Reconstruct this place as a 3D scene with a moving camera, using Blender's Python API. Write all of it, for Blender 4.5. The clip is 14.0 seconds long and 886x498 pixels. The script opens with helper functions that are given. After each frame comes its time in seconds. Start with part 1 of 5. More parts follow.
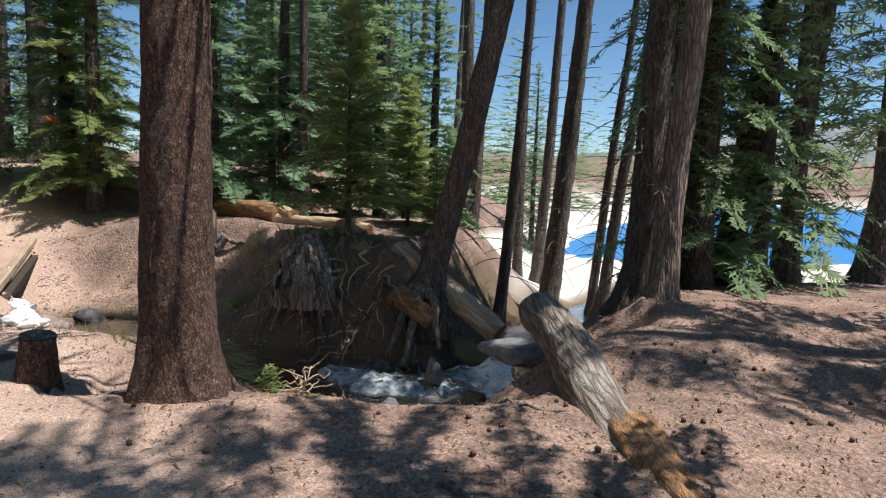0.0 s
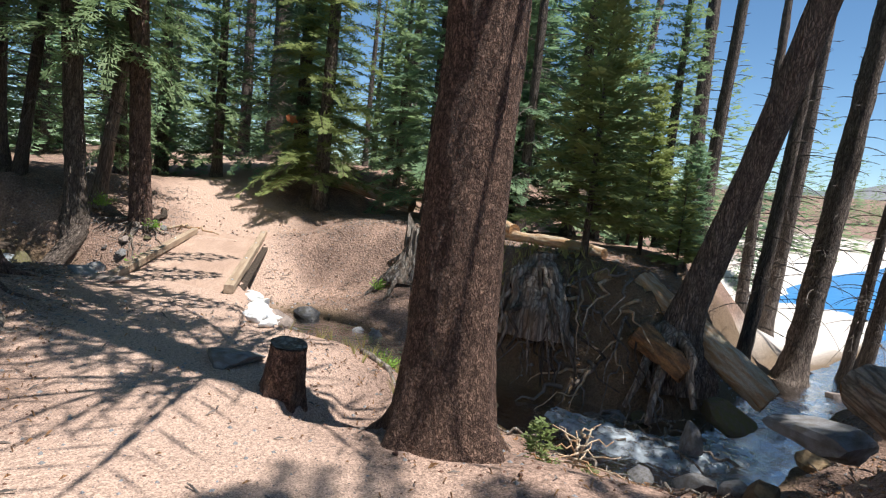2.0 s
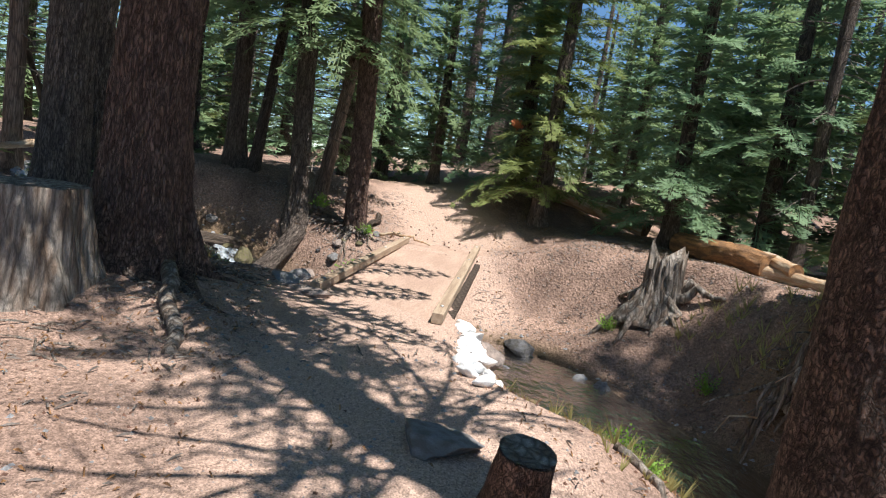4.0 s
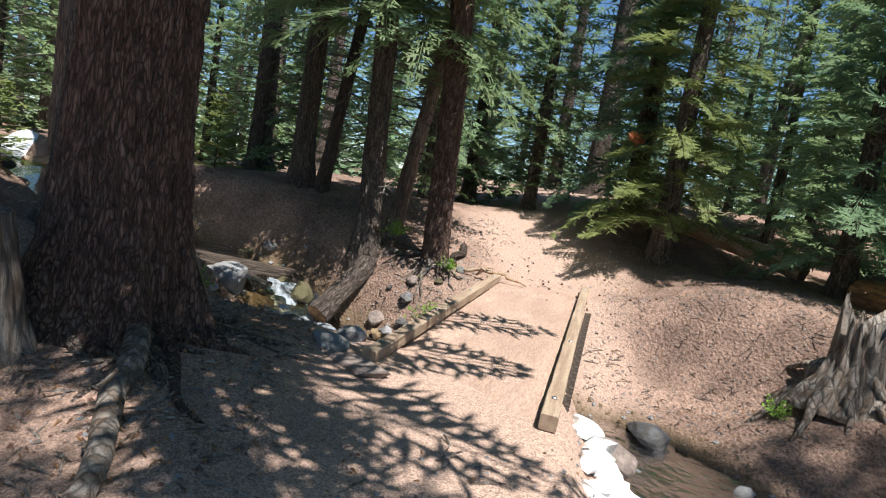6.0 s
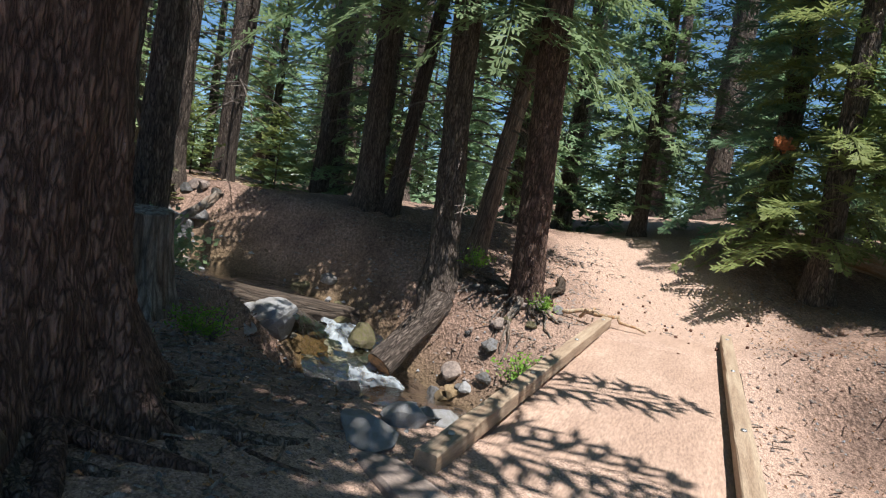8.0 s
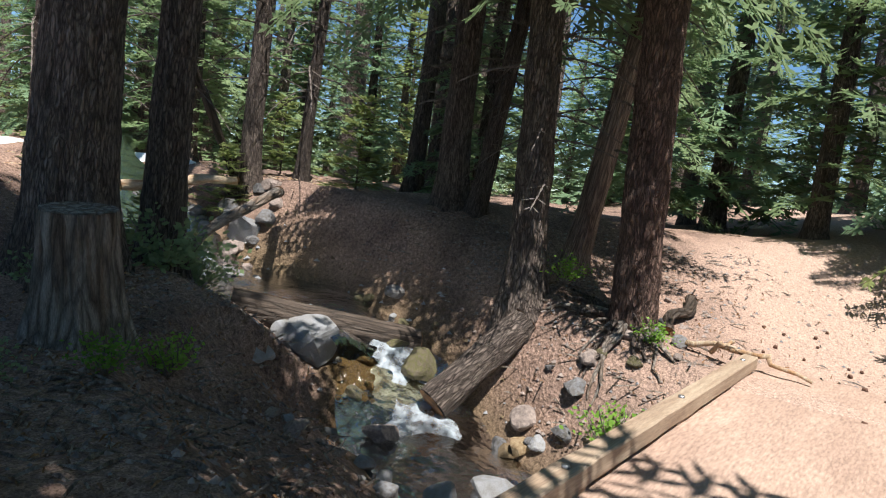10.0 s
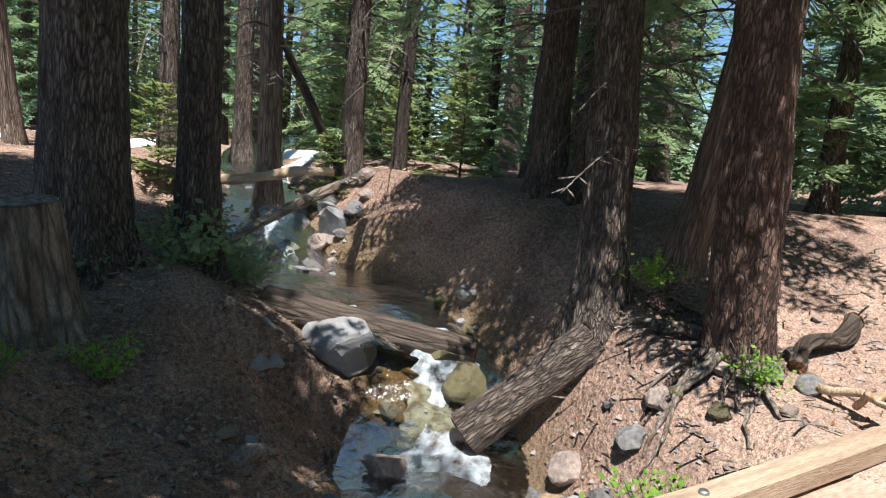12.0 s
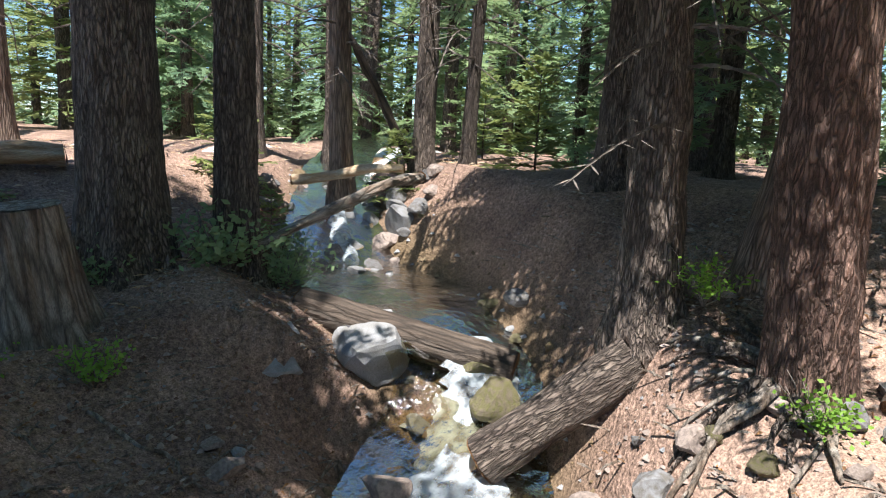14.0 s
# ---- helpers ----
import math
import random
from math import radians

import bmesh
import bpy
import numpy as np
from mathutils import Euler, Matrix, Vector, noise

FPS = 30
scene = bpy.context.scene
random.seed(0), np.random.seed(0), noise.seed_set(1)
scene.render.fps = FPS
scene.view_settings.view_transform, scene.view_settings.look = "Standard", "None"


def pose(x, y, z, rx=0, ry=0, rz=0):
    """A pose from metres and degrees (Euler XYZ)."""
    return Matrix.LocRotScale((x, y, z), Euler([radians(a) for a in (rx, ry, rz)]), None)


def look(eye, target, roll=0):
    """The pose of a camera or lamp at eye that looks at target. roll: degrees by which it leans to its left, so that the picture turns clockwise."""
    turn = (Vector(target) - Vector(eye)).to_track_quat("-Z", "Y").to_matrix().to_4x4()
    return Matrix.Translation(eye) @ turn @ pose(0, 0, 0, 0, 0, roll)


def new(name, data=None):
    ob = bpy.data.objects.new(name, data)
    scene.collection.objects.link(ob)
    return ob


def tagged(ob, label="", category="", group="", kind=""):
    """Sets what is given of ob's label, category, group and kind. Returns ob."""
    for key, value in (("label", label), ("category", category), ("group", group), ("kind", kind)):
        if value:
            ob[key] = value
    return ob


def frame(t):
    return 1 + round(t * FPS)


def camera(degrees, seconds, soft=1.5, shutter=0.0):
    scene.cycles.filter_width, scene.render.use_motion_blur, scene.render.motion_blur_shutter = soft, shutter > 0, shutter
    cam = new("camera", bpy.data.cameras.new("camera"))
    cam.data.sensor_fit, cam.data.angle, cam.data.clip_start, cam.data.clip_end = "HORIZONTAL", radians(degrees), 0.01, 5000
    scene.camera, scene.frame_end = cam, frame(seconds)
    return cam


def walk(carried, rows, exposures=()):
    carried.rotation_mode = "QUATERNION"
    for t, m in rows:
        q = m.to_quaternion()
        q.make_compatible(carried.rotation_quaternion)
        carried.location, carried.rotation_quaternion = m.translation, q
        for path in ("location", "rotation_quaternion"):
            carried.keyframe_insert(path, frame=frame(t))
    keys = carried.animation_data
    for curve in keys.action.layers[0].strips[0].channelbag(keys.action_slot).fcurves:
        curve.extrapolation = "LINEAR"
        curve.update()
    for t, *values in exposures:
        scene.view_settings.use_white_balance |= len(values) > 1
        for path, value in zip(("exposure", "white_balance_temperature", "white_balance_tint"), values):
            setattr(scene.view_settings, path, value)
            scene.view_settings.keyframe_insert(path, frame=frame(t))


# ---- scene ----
cam = camera(72.0, 14.0, soft=1.15)
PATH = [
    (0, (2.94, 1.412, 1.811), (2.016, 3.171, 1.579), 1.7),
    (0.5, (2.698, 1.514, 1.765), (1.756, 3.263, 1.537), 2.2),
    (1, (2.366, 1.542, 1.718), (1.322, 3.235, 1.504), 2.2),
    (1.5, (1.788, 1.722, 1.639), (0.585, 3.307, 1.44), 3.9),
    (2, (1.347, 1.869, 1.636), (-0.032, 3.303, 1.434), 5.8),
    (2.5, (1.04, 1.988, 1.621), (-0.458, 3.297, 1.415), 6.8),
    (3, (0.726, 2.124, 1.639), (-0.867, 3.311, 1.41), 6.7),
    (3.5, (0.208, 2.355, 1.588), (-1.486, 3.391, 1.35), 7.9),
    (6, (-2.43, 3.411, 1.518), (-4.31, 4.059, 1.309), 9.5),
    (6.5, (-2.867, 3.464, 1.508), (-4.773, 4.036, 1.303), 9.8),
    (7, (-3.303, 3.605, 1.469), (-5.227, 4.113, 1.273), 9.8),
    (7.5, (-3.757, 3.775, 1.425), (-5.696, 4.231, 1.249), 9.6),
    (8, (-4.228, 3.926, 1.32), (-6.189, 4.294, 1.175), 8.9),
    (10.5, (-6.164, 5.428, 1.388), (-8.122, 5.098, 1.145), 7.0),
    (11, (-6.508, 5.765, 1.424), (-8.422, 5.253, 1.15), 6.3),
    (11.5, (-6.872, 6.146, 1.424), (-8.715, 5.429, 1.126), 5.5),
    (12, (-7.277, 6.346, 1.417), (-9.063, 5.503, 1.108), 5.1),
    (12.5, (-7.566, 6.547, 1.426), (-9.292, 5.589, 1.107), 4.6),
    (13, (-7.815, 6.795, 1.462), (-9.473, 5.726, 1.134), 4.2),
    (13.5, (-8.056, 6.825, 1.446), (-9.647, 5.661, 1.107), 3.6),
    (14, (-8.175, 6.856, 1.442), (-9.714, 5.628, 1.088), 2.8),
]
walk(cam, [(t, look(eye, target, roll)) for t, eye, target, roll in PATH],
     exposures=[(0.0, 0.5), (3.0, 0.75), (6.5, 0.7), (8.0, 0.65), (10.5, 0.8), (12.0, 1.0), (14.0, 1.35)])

# ---- world, sun ----
SUN_EL, SUN_AZ = radians(67), math.atan2(0.944, 0.33)
world = bpy.data.worlds.new("sky")
scene.world = world
world.use_nodes = True
wn = world.node_tree.nodes
sky = wn.new("ShaderNodeTexSky")
sky.sky_type, sky.sun_disc, sky.sun_elevation, sky.sun_rotation = "NISHITA", False, SUN_EL, SUN_AZ
sky.altitude, sky.air_density, sky.dust_density, sky.ozone_density = 2600, 1.0, 0.0, 2.0
deep = wn.new("ShaderNodeHueSaturation")  # the deep azure of thin mountain air
deep.inputs["Hue"].default_value, deep.inputs["Saturation"].default_value, deep.inputs["Value"].default_value = 0.494, 1.12, 1.1
world.node_tree.links.new(sky.outputs[0], deep.inputs["Color"])
world.node_tree.links.new(deep.outputs[0], wn["Background"].inputs[0])
wn["Background"].inputs[1].default_value = 0.085
sun = new("sun", bpy.data.lights.new("sun", "SUN"))
sun.data.energy, sun.data.angle, sun.data.color = 5.0, radians(0.55), (1.0, 0.965, 0.915)
to_sun = Vector((math.sin(SUN_AZ) * math.cos(SUN_EL), math.cos(SUN_AZ) * math.cos(SUN_EL), math.sin(SUN_EL)))
sun.matrix_basis = Matrix.Translation((0, 0, 40)) @ to_sun.to_track_quat("Z", "Y").to_matrix().to_4x4()

# ---- materials ----


def mat(name, base=(0.5, 0.5, 0.5), rough=0.85, var=0.3, scale=4.0, fine=40.0, bump=0.3, dist=0.02, second=None,
        stretch=(1, 1, 1), spec=0.3, obvar=0.0, crack=0.0):
    """A rough natural surface: two colours mixed by broad noise, fine grain, relief, and a shift from object to object."""
    m = bpy.data.materials.new(name)
    m.use_nodes = True
    nt = m.node_tree
    n, l = nt.nodes, nt.links
    b = n["Principled BSDF"]
    b.inputs["Roughness"].default_value = rough
    b.inputs["Specular IOR Level"].default_value = spec
    tc = n.new("ShaderNodeTexCoord")
    mp = n.new("ShaderNodeMapping")
    mp.inputs["Scale"].default_value = stretch
    l.new(tc.outputs["Object"], mp.inputs[0])
    big = n.new("ShaderNodeTexNoise")
    big.inputs["Scale"].default_value, big.inputs["Detail"].default_value = scale, 6
    small = n.new("ShaderNodeTexNoise")
    small.inputs["Scale"].default_value, small.inputs["Detail"].default_value = fine, 4
    l.new(mp.outputs[0], big.inputs["Vector"])
    l.new(mp.outputs[0], small.inputs["Vector"])
    ramp = n.new("ShaderNodeMapRange")
    ramp.inputs["From Min"].default_value, ramp.inputs["From Max"].default_value = 0.38, 0.62
    l.new(big.outputs["Fac"], ramp.inputs["Value"])
    mix = n.new("ShaderNodeMix")
    mix.data_type = "RGBA"
    mix.inputs["A"].default_value = (*base, 1)
    mix.inputs["B"].default_value = (*(second or [c * 0.6 for c in base]), 1)
    l.new(ramp.outputs[0], mix.inputs["Factor"])
    val = n.new("ShaderNodeMapRange")
    val.inputs["From Min"].default_value, val.inputs["From Max"].default_value = 0.25, 0.75
    val.inputs["To Min"].default_value, val.inputs["To Max"].default_value = 1 - var, 1 + var
    l.new(small.outputs["Fac"], val.inputs["Value"])
    hsv = n.new("ShaderNodeHueSaturation")
    l.new(mix.outputs["Result"], hsv.inputs["Color"])
    last = val.outputs[0]
    if obvar:
        info = n.new("ShaderNodeObjectInfo")
        sh = n.new("ShaderNodeMapRange")
        sh.inputs["To Min"].default_value, sh.inputs["To Max"].default_value = 1 - obvar, 1 + obvar
        l.new(info.outputs["Random"], sh.inputs["Value"])
        mul = n.new("ShaderNodeMath")
        mul.operation = "MULTIPLY"
        l.new(sh.outputs[0], mul.inputs[0])
        l.new(val.outputs[0], mul.inputs[1])
        last = mul.outputs[0]
    l.new(last, hsv.inputs["Value"])
    l.new(hsv.outputs[0], b.inputs["Base Color"])
    plate = None
    if crack:
        # bark plates parted by dark fissures
        warp = n.new("ShaderNodeVectorMath")
        warp.operation = "MULTIPLY_ADD"
        warp.inputs[1].default_value = (0.09, 0.09, 0.09)
        l.new(big.outputs["Color"], warp.inputs[0])
        l.new(mp.outputs[0], warp.inputs[2])
        vor = n.new("ShaderNodeTexVoronoi")
        vor.feature = "DISTANCE_TO_EDGE"
        vor.inputs["Scale"].default_value = crack
        l.new(warp.outputs[0], vor.inputs["Vector"])
        plate = n.new("ShaderNodeMapRange")
        plate.inputs["From Max"].default_value = 0.22
        plate.inputs["To Min"].default_value, plate.inputs["To Max"].default_value = 0.42, 1.0
        l.new(vor.outputs["Distance"], plate.inputs["Value"])
        dark = n.new("ShaderNodeMath")
        dark.operation = "MULTIPLY"
        l.new(last, dark.inputs[0])
        l.new(plate.outputs[0], dark.inputs[1])
        l.new(dark.outputs[0], hsv.inputs["Value"])
    bp = n.new("ShaderNodeBump")
    bp.inputs["Strength"].default_value, bp.inputs["Distance"].default_value = bump, dist
    add = n.new("ShaderNodeMath")
    l.new(big.outputs["Fac"], add.inputs[0])
    l.new(small.outputs["Fac"], add.inputs[1])
    if plate:
        deep = n.new("ShaderNodeMath")
        deep.operation = "MULTIPLY_ADD"
        deep.inputs[1].default_value = 1.6
        l.new(plate.outputs[0], deep.inputs[0])
        l.new(add.outputs[0], deep.inputs[2])
        add = deep
    l.new(add.outputs[0], bp.inputs["Height"])
    l.new(bp.outputs[0], b.inputs["Normal"])
    return m


def leafy(name, base, tip, light=0.35):
    """Needle foliage: diffuse with some light through it, hue shifting from clump to clump and tree to tree."""
    m = bpy.data.materials.new(name)
    m.use_nodes = True
    nt = m.node_tree
    n, l = nt.nodes, nt.links
    b = n["Principled BSDF"]
    b.inputs["Roughness"].default_value, b.inputs["Specular IOR Level"].default_value = 0.55, 0.25
    geo = n.new("ShaderNodeNewGeometry")
    info = n.new("ShaderNodeObjectInfo")
    nz = n.new("ShaderNodeTexNoise")
    nz.inputs["Scale"].default_value = 1.3
    l.new(geo.outputs["Position"], nz.inputs["Vector"])
    add = n.new("ShaderNodeMath")
    add.operation = "MULTIPLY_ADD"
    l.new(geo.outputs["Random Per Island"], add.inputs[0])
    add.inputs[1].default_value = 0.55
    l.new(nz.outputs["Fac"], add.inputs[2])
    add2 = n.new("ShaderNodeMath")
    add2.operation = "MULTIPLY_ADD"
    l.new(info.outputs["Random"], add2.inputs[0])
    add2.inputs[1].default_value = 0.45
    l.new(add.outputs[0], add2.inputs[2])
    mr = n.new("ShaderNodeMapRange")
    mr.inputs["From Min"].default_value, mr.inputs["From Max"].default_value = 0.3, 1.2
    l.new(add2.outputs[0], mr.inputs["Value"])
    mix = n.new("ShaderNodeMix")
    mix.data_type = "RGBA"
    mix.inputs["A"].default_value, mix.inputs["B"].default_value = (*base, 1), (*tip, 1)
    l.new(mr.outputs[0], mix.inputs["Factor"])
    l.new(mix.outputs["Result"], b.inputs["Base Color"])
    tr = n.new("ShaderNodeBsdfTranslucent")
    l.new(mix.outputs["Result"], tr.inputs["Color"])
    ms = n.new("ShaderNodeMixShader")
    ms.inputs[0].default_value = light
    l.new(b.outputs[0], ms.inputs[1])
    l.new(tr.outputs[0], ms.inputs[2])
    l.new(ms.outputs[0], n["Material Output"].inputs["Surface"])
    return m


NEEDLE = leafy("fir_needles", (0.115, 0.19, 0.085), (0.28, 0.375, 0.19), 0.5)
NEEDLE_BLUE = leafy("blue_green_needles", (0.11, 0.195, 0.12), (0.26, 0.385, 0.22), 0.5)
NEEDLE_YEL = leafy("yellow_green_needles", (0.13, 0.19, 0.065), (0.29, 0.34, 0.13), 0.5)
NEEDLE_DEAD = leafy("rusty_dead_needles", (0.30, 0.11, 0.05), (0.42, 0.15, 0.06), 0.2)
LEAF = leafy("bright_leaves", (0.10, 0.24, 0.03), (0.25, 0.42, 0.07), 0.45)
GRASS = leafy("dry_grass", (0.22, 0.24, 0.08), (0.42, 0.38, 0.16), 0.3)
BARK_RED = mat("red_scaly_bark", (0.30, 0.18, 0.13), var=0.5, scale=30, fine=90, bump=1.0, dist=0.03, second=(0.15, 0.085, 0.062), stretch=(1, 1, 0.55), crack=44)
BARK_FURROW = mat("furrowed_red_bark", (0.30, 0.19, 0.15), var=0.45, scale=20, fine=80, bump=1.0, dist=0.04, second=(0.17, 0.105, 0.085), stretch=(1, 1, 0.22), crack=34)
BARK_GREY = mat("grey_brown_bark", (0.27, 0.215, 0.18), var=0.45, scale=18, fine=70, bump=1.0, dist=0.03, second=(0.15, 0.115, 0.098), stretch=(1, 1, 0.2), obvar=0.2, crack=34)
BARK_PALE = mat("pale_peeling_bark", (0.34, 0.26, 0.21), var=0.4, scale=6, fine=40, bump=0.8, dist=0.02, second=(0.21, 0.15, 0.12), stretch=(1, 1, 0.15), crack=22)
TWIG = mat("dead_twig_wood", (0.20, 0.17, 0.15), var=0.3, scale=8, fine=60)
WOOD_GREY = mat("weathered_grey_wood", (0.36, 0.32, 0.28), var=0.45, scale=5, fine=60, bump=0.8, dist=0.02, second=(0.22, 0.16, 0.12), stretch=(3, 3, 0.35), crack=5)
WOOD_ROT = mat("rotten_orange_wood", (0.38, 0.20, 0.09), var=0.5, scale=6, fine=50, bump=0.9, dist=0.03, second=(0.17, 0.10, 0.06), stretch=(2, 2, 0.5))
WOOD_DARK = mat("dark_wet_wood", (0.12, 0.09, 0.07), var=0.4, scale=5, fine=50, bump=0.8, dist=0.02, stretch=(3, 3, 0.35), rough=0.6, crack=5)
WOOD_CURB = mat("tan_timber", (0.40, 0.31, 0.225), var=0.3, scale=3, fine=40, bump=0.4, dist=0.008, second=(0.28, 0.20, 0.14), stretch=(0.5, 6, 6))
WOOD_PALE = mat("pale_split_wood", (0.52, 0.43, 0.32), var=0.35, scale=5, fine=50, bump=0.7, dist=0.02, second=(0.40, 0.24, 0.13), stretch=(3, 3, 0.4))
STONE = mat("grey_granite", (0.29, 0.295, 0.31), var=0.4, scale=3, fine=70, bump=0.5, dist=0.02, second=(0.24, 0.235, 0.23), obvar=0.25)
STONE_DARK = mat("dark_boulder", (0.20, 0.20, 0.21), var=0.35, scale=4, fine=60, bump=0.5, dist=0.02, second=(0.13, 0.12, 0.11), obvar=0.2)
STONE_TAN = mat("tan_stream_stone", (0.22, 0.165, 0.10), var=0.35, scale=5, fine=60, bump=0.4, dist=0.01, second=(0.15, 0.10, 0.055), obvar=0.35)
STONE_PINK = mat("pinkish_stone", (0.31, 0.25, 0.22), var=0.3, scale=5, fine=60, bump=0.4, dist=0.01, obvar=0.2)
MOSS = mat("mossy_stone", (0.15, 0.14, 0.06), var=0.4, scale=6, fine=60, bump=0.8, dist=0.02, second=(0.17, 0.14, 0.10))
WHITE_STONE = mat("bleached_white_stone", (0.82, 0.82, 0.80), var=0.12, scale=6, fine=50, bump=0.4, dist=0.01, second=(0.66, 0.66, 0.66))
SNOW = mat("old_snow", (0.80, 0.83, 0.88), var=0.08, scale=2, fine=30, bump=0.4, dist=0.03, second=(0.68, 0.70, 0.74), rough=0.6)
FOAM = mat("white_water", (0.66, 0.72, 0.78), var=0.1, scale=9, fine=40, bump=0.25, dist=0.02, second=(0.50, 0.57, 0.63), rough=0.35)
CONE = mat("pine_cone_brown", (0.16, 0.085, 0.06), var=0.4, scale=30, fine=120)
BOLT = mat("galvanised_steel", (0.55, 0.56, 0.58), rough=0.4, var=0.1)
BOLT.node_tree.nodes["Principled BSDF"].inputs["Metallic"].default_value = 0.9


def ground_material():
    m = mat("forest_ground", (0.305, 0.205, 0.16), rough=0.95, var=0.45, scale=1.6, fine=26, bump=0.9, dist=0.04, second=(0.185, 0.125, 0.10))
    nt = m.node_tree
    n, l = nt.nodes, nt.links
    b = n["Principled BSDF"]
    base = b.inputs["Base Color"].links[0].from_socket
    grain = n.new("ShaderNodeTexVoronoi")
    grain.inputs["Scale"].default_value = 120
    geo = n.new("ShaderNodeNewGeometry")
    l.new(geo.outputs["Position"], grain.inputs["Vector"])
    gr = n.new("ShaderNodeMapRange")
    gr.inputs["To Min"].default_value, gr.inputs["To Max"].default_value = 0.62, 1.42
    sep = n.new("ShaderNodeSeparateColor")
    l.new(grain.outputs["Color"], sep.inputs[0])
    l.new(sep.outputs[0], gr.inputs["Value"])
    prev = base
    # bed colours the brook's floor and also paints shade onto the cut bank
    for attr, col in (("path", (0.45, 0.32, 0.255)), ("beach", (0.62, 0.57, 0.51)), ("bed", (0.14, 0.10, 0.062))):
        a = n.new("ShaderNodeAttribute")
        a.attribute_name = attr
        mix = n.new("ShaderNodeMix")
        mix.data_type = "RGBA"
        l.new(a.outputs["Fac"], mix.inputs["Factor"])
        l.new(prev, mix.inputs["A"])
        mix.inputs["B"].default_value = (*col, 1)
        prev = mix.outputs["Result"]
    hs = n.new("ShaderNodeHueSaturation")
    l.new(prev, hs.inputs["Color"])
    l.new(gr.outputs[0], hs.inputs["Value"])
    l.new(hs.outputs[0], b.inputs["Base Color"])
    b.inputs["Specular IOR Level"].default_value = 0.1
    return m


GROUND = ground_material()


def water_material(name, tint, rough, scale, strength, alpha):
    """Clear water: glossy surface over a tinted see-through body."""
    m = bpy.data.materials.new(name)
    m.use_nodes = True
    nt = m.node_tree
    n, l = nt.nodes, nt.links
    b = n["Principled BSDF"]
    b.inputs["Base Color"].default_value = (*tint, 1)
    b.inputs["Roughness"].default_value, b.inputs["IOR"].default_value = rough, 1.33
    b.inputs["Alpha"].default_value = alpha
    geo = n.new("ShaderNodeNewGeometry")
    nz = n.new("ShaderNodeTexNoise")
    nz.inputs["Scale"].default_value, nz.inputs["Detail"].default_value = scale, 5
    l.new(geo.outputs["Position"], nz.inputs["Vector"])
    bp = n.new("ShaderNodeBump")
    bp.inputs["Strength"].default_value, bp.inputs["Distance"].default_value = strength, 0.05
    l.new(nz.outputs["Fac"], bp.inputs["Height"])
    l.new(bp.outputs[0], b.inputs["Normal"])
    return m




def clear_water():
    """Shallow water: what lies below shows through, tinted, and the sky and trees mirror in it at low angles."""
    m = bpy.data.materials.new("stream_water")
    m.use_nodes = True
    n, l = m.node_tree.nodes, m.node_tree.links
    n.remove(n["Principled BSDF"])
    geo = n.new("ShaderNodeNewGeometry")
    nz = n.new("ShaderNodeTexNoise")
    nz.inputs["Scale"].default_value, nz.inputs["Detail"].default_value = 8, 5
    l.new(geo.outputs["Position"], nz.inputs["Vector"])
    bp = n.new("ShaderNodeBump")
    bp.inputs["Strength"].default_value, bp.inputs["Distance"].default_value = 0.55, 0.05
    l.new(nz.outputs["Fac"], bp.inputs["Height"])
    fr = n.new("ShaderNodeFresnel")
    fr.inputs["IOR"].default_value = 1.4
    gl = n.new("ShaderNodeBsdfGlossy")
    gl.inputs["Roughness"].default_value = 0.06
    tr = n.new("ShaderNodeBsdfTransparent")
    tr.inputs["Color"].default_value = (0.72, 0.68, 0.55, 1)
    for nd in (fr, gl):
        l.new(bp.outputs[0], nd.inputs["Normal"])
    mx = n.new("ShaderNodeMixShader")
    l.new(fr.outputs[0], mx.inputs[0])
    l.new(tr.outputs[0], mx.inputs[1])
    l.new(gl.outputs[0], mx.inputs[2])
    l.new(mx.outputs[0], n["Material Output"].inputs["Surface"])
    return m


WATER = clear_water()
LAKE = water_material("lake_water", (0.03, 0.19, 0.45), 0.3, 1.2, 0.6, 1.0)
LAKE.node_tree.nodes["Principled BSDF"].inputs["Specular IOR Level"].default_value = 0.2

# ---- helpers for meshes ----


def part(name, bm, material, parent=None, label="", smooth=True):
    """Links a bmesh as one mesh object under a thing, or as a thing of its own."""
    me = bpy.data.meshes.new(name)
    bm.to_mesh(me)
    bm.free()
    return place(name, me, material, parent, label, smooth)


def place(name, me, material, parent=None, label="", smooth=True):
    if material and not me.materials:
        me.materials.append(material)
    if smooth:
        me.shade_smooth()
    ob = new(name, me)
    ob.parent = parent
    return tagged(ob, label)


def raw(name, verts, faces):
    me = bpy.data.meshes.new(name)
    me.from_pydata([tuple(v) for v in verts], [], [tuple(f) for f in faces])
    return me


def base_empty(name, x, y, z, label, category, group="", turn=0.0):
    e = new(name)
    e.empty_display_size = 0.2
    e.matrix_basis = pose(x, y, z, 0, 0, turn)
    return tagged(e, label, category, group)


def sm(a, b, v):
    t = np.clip((v - a) / (b - a), 0, 1)
    return t * t * (3 - 2 * t)


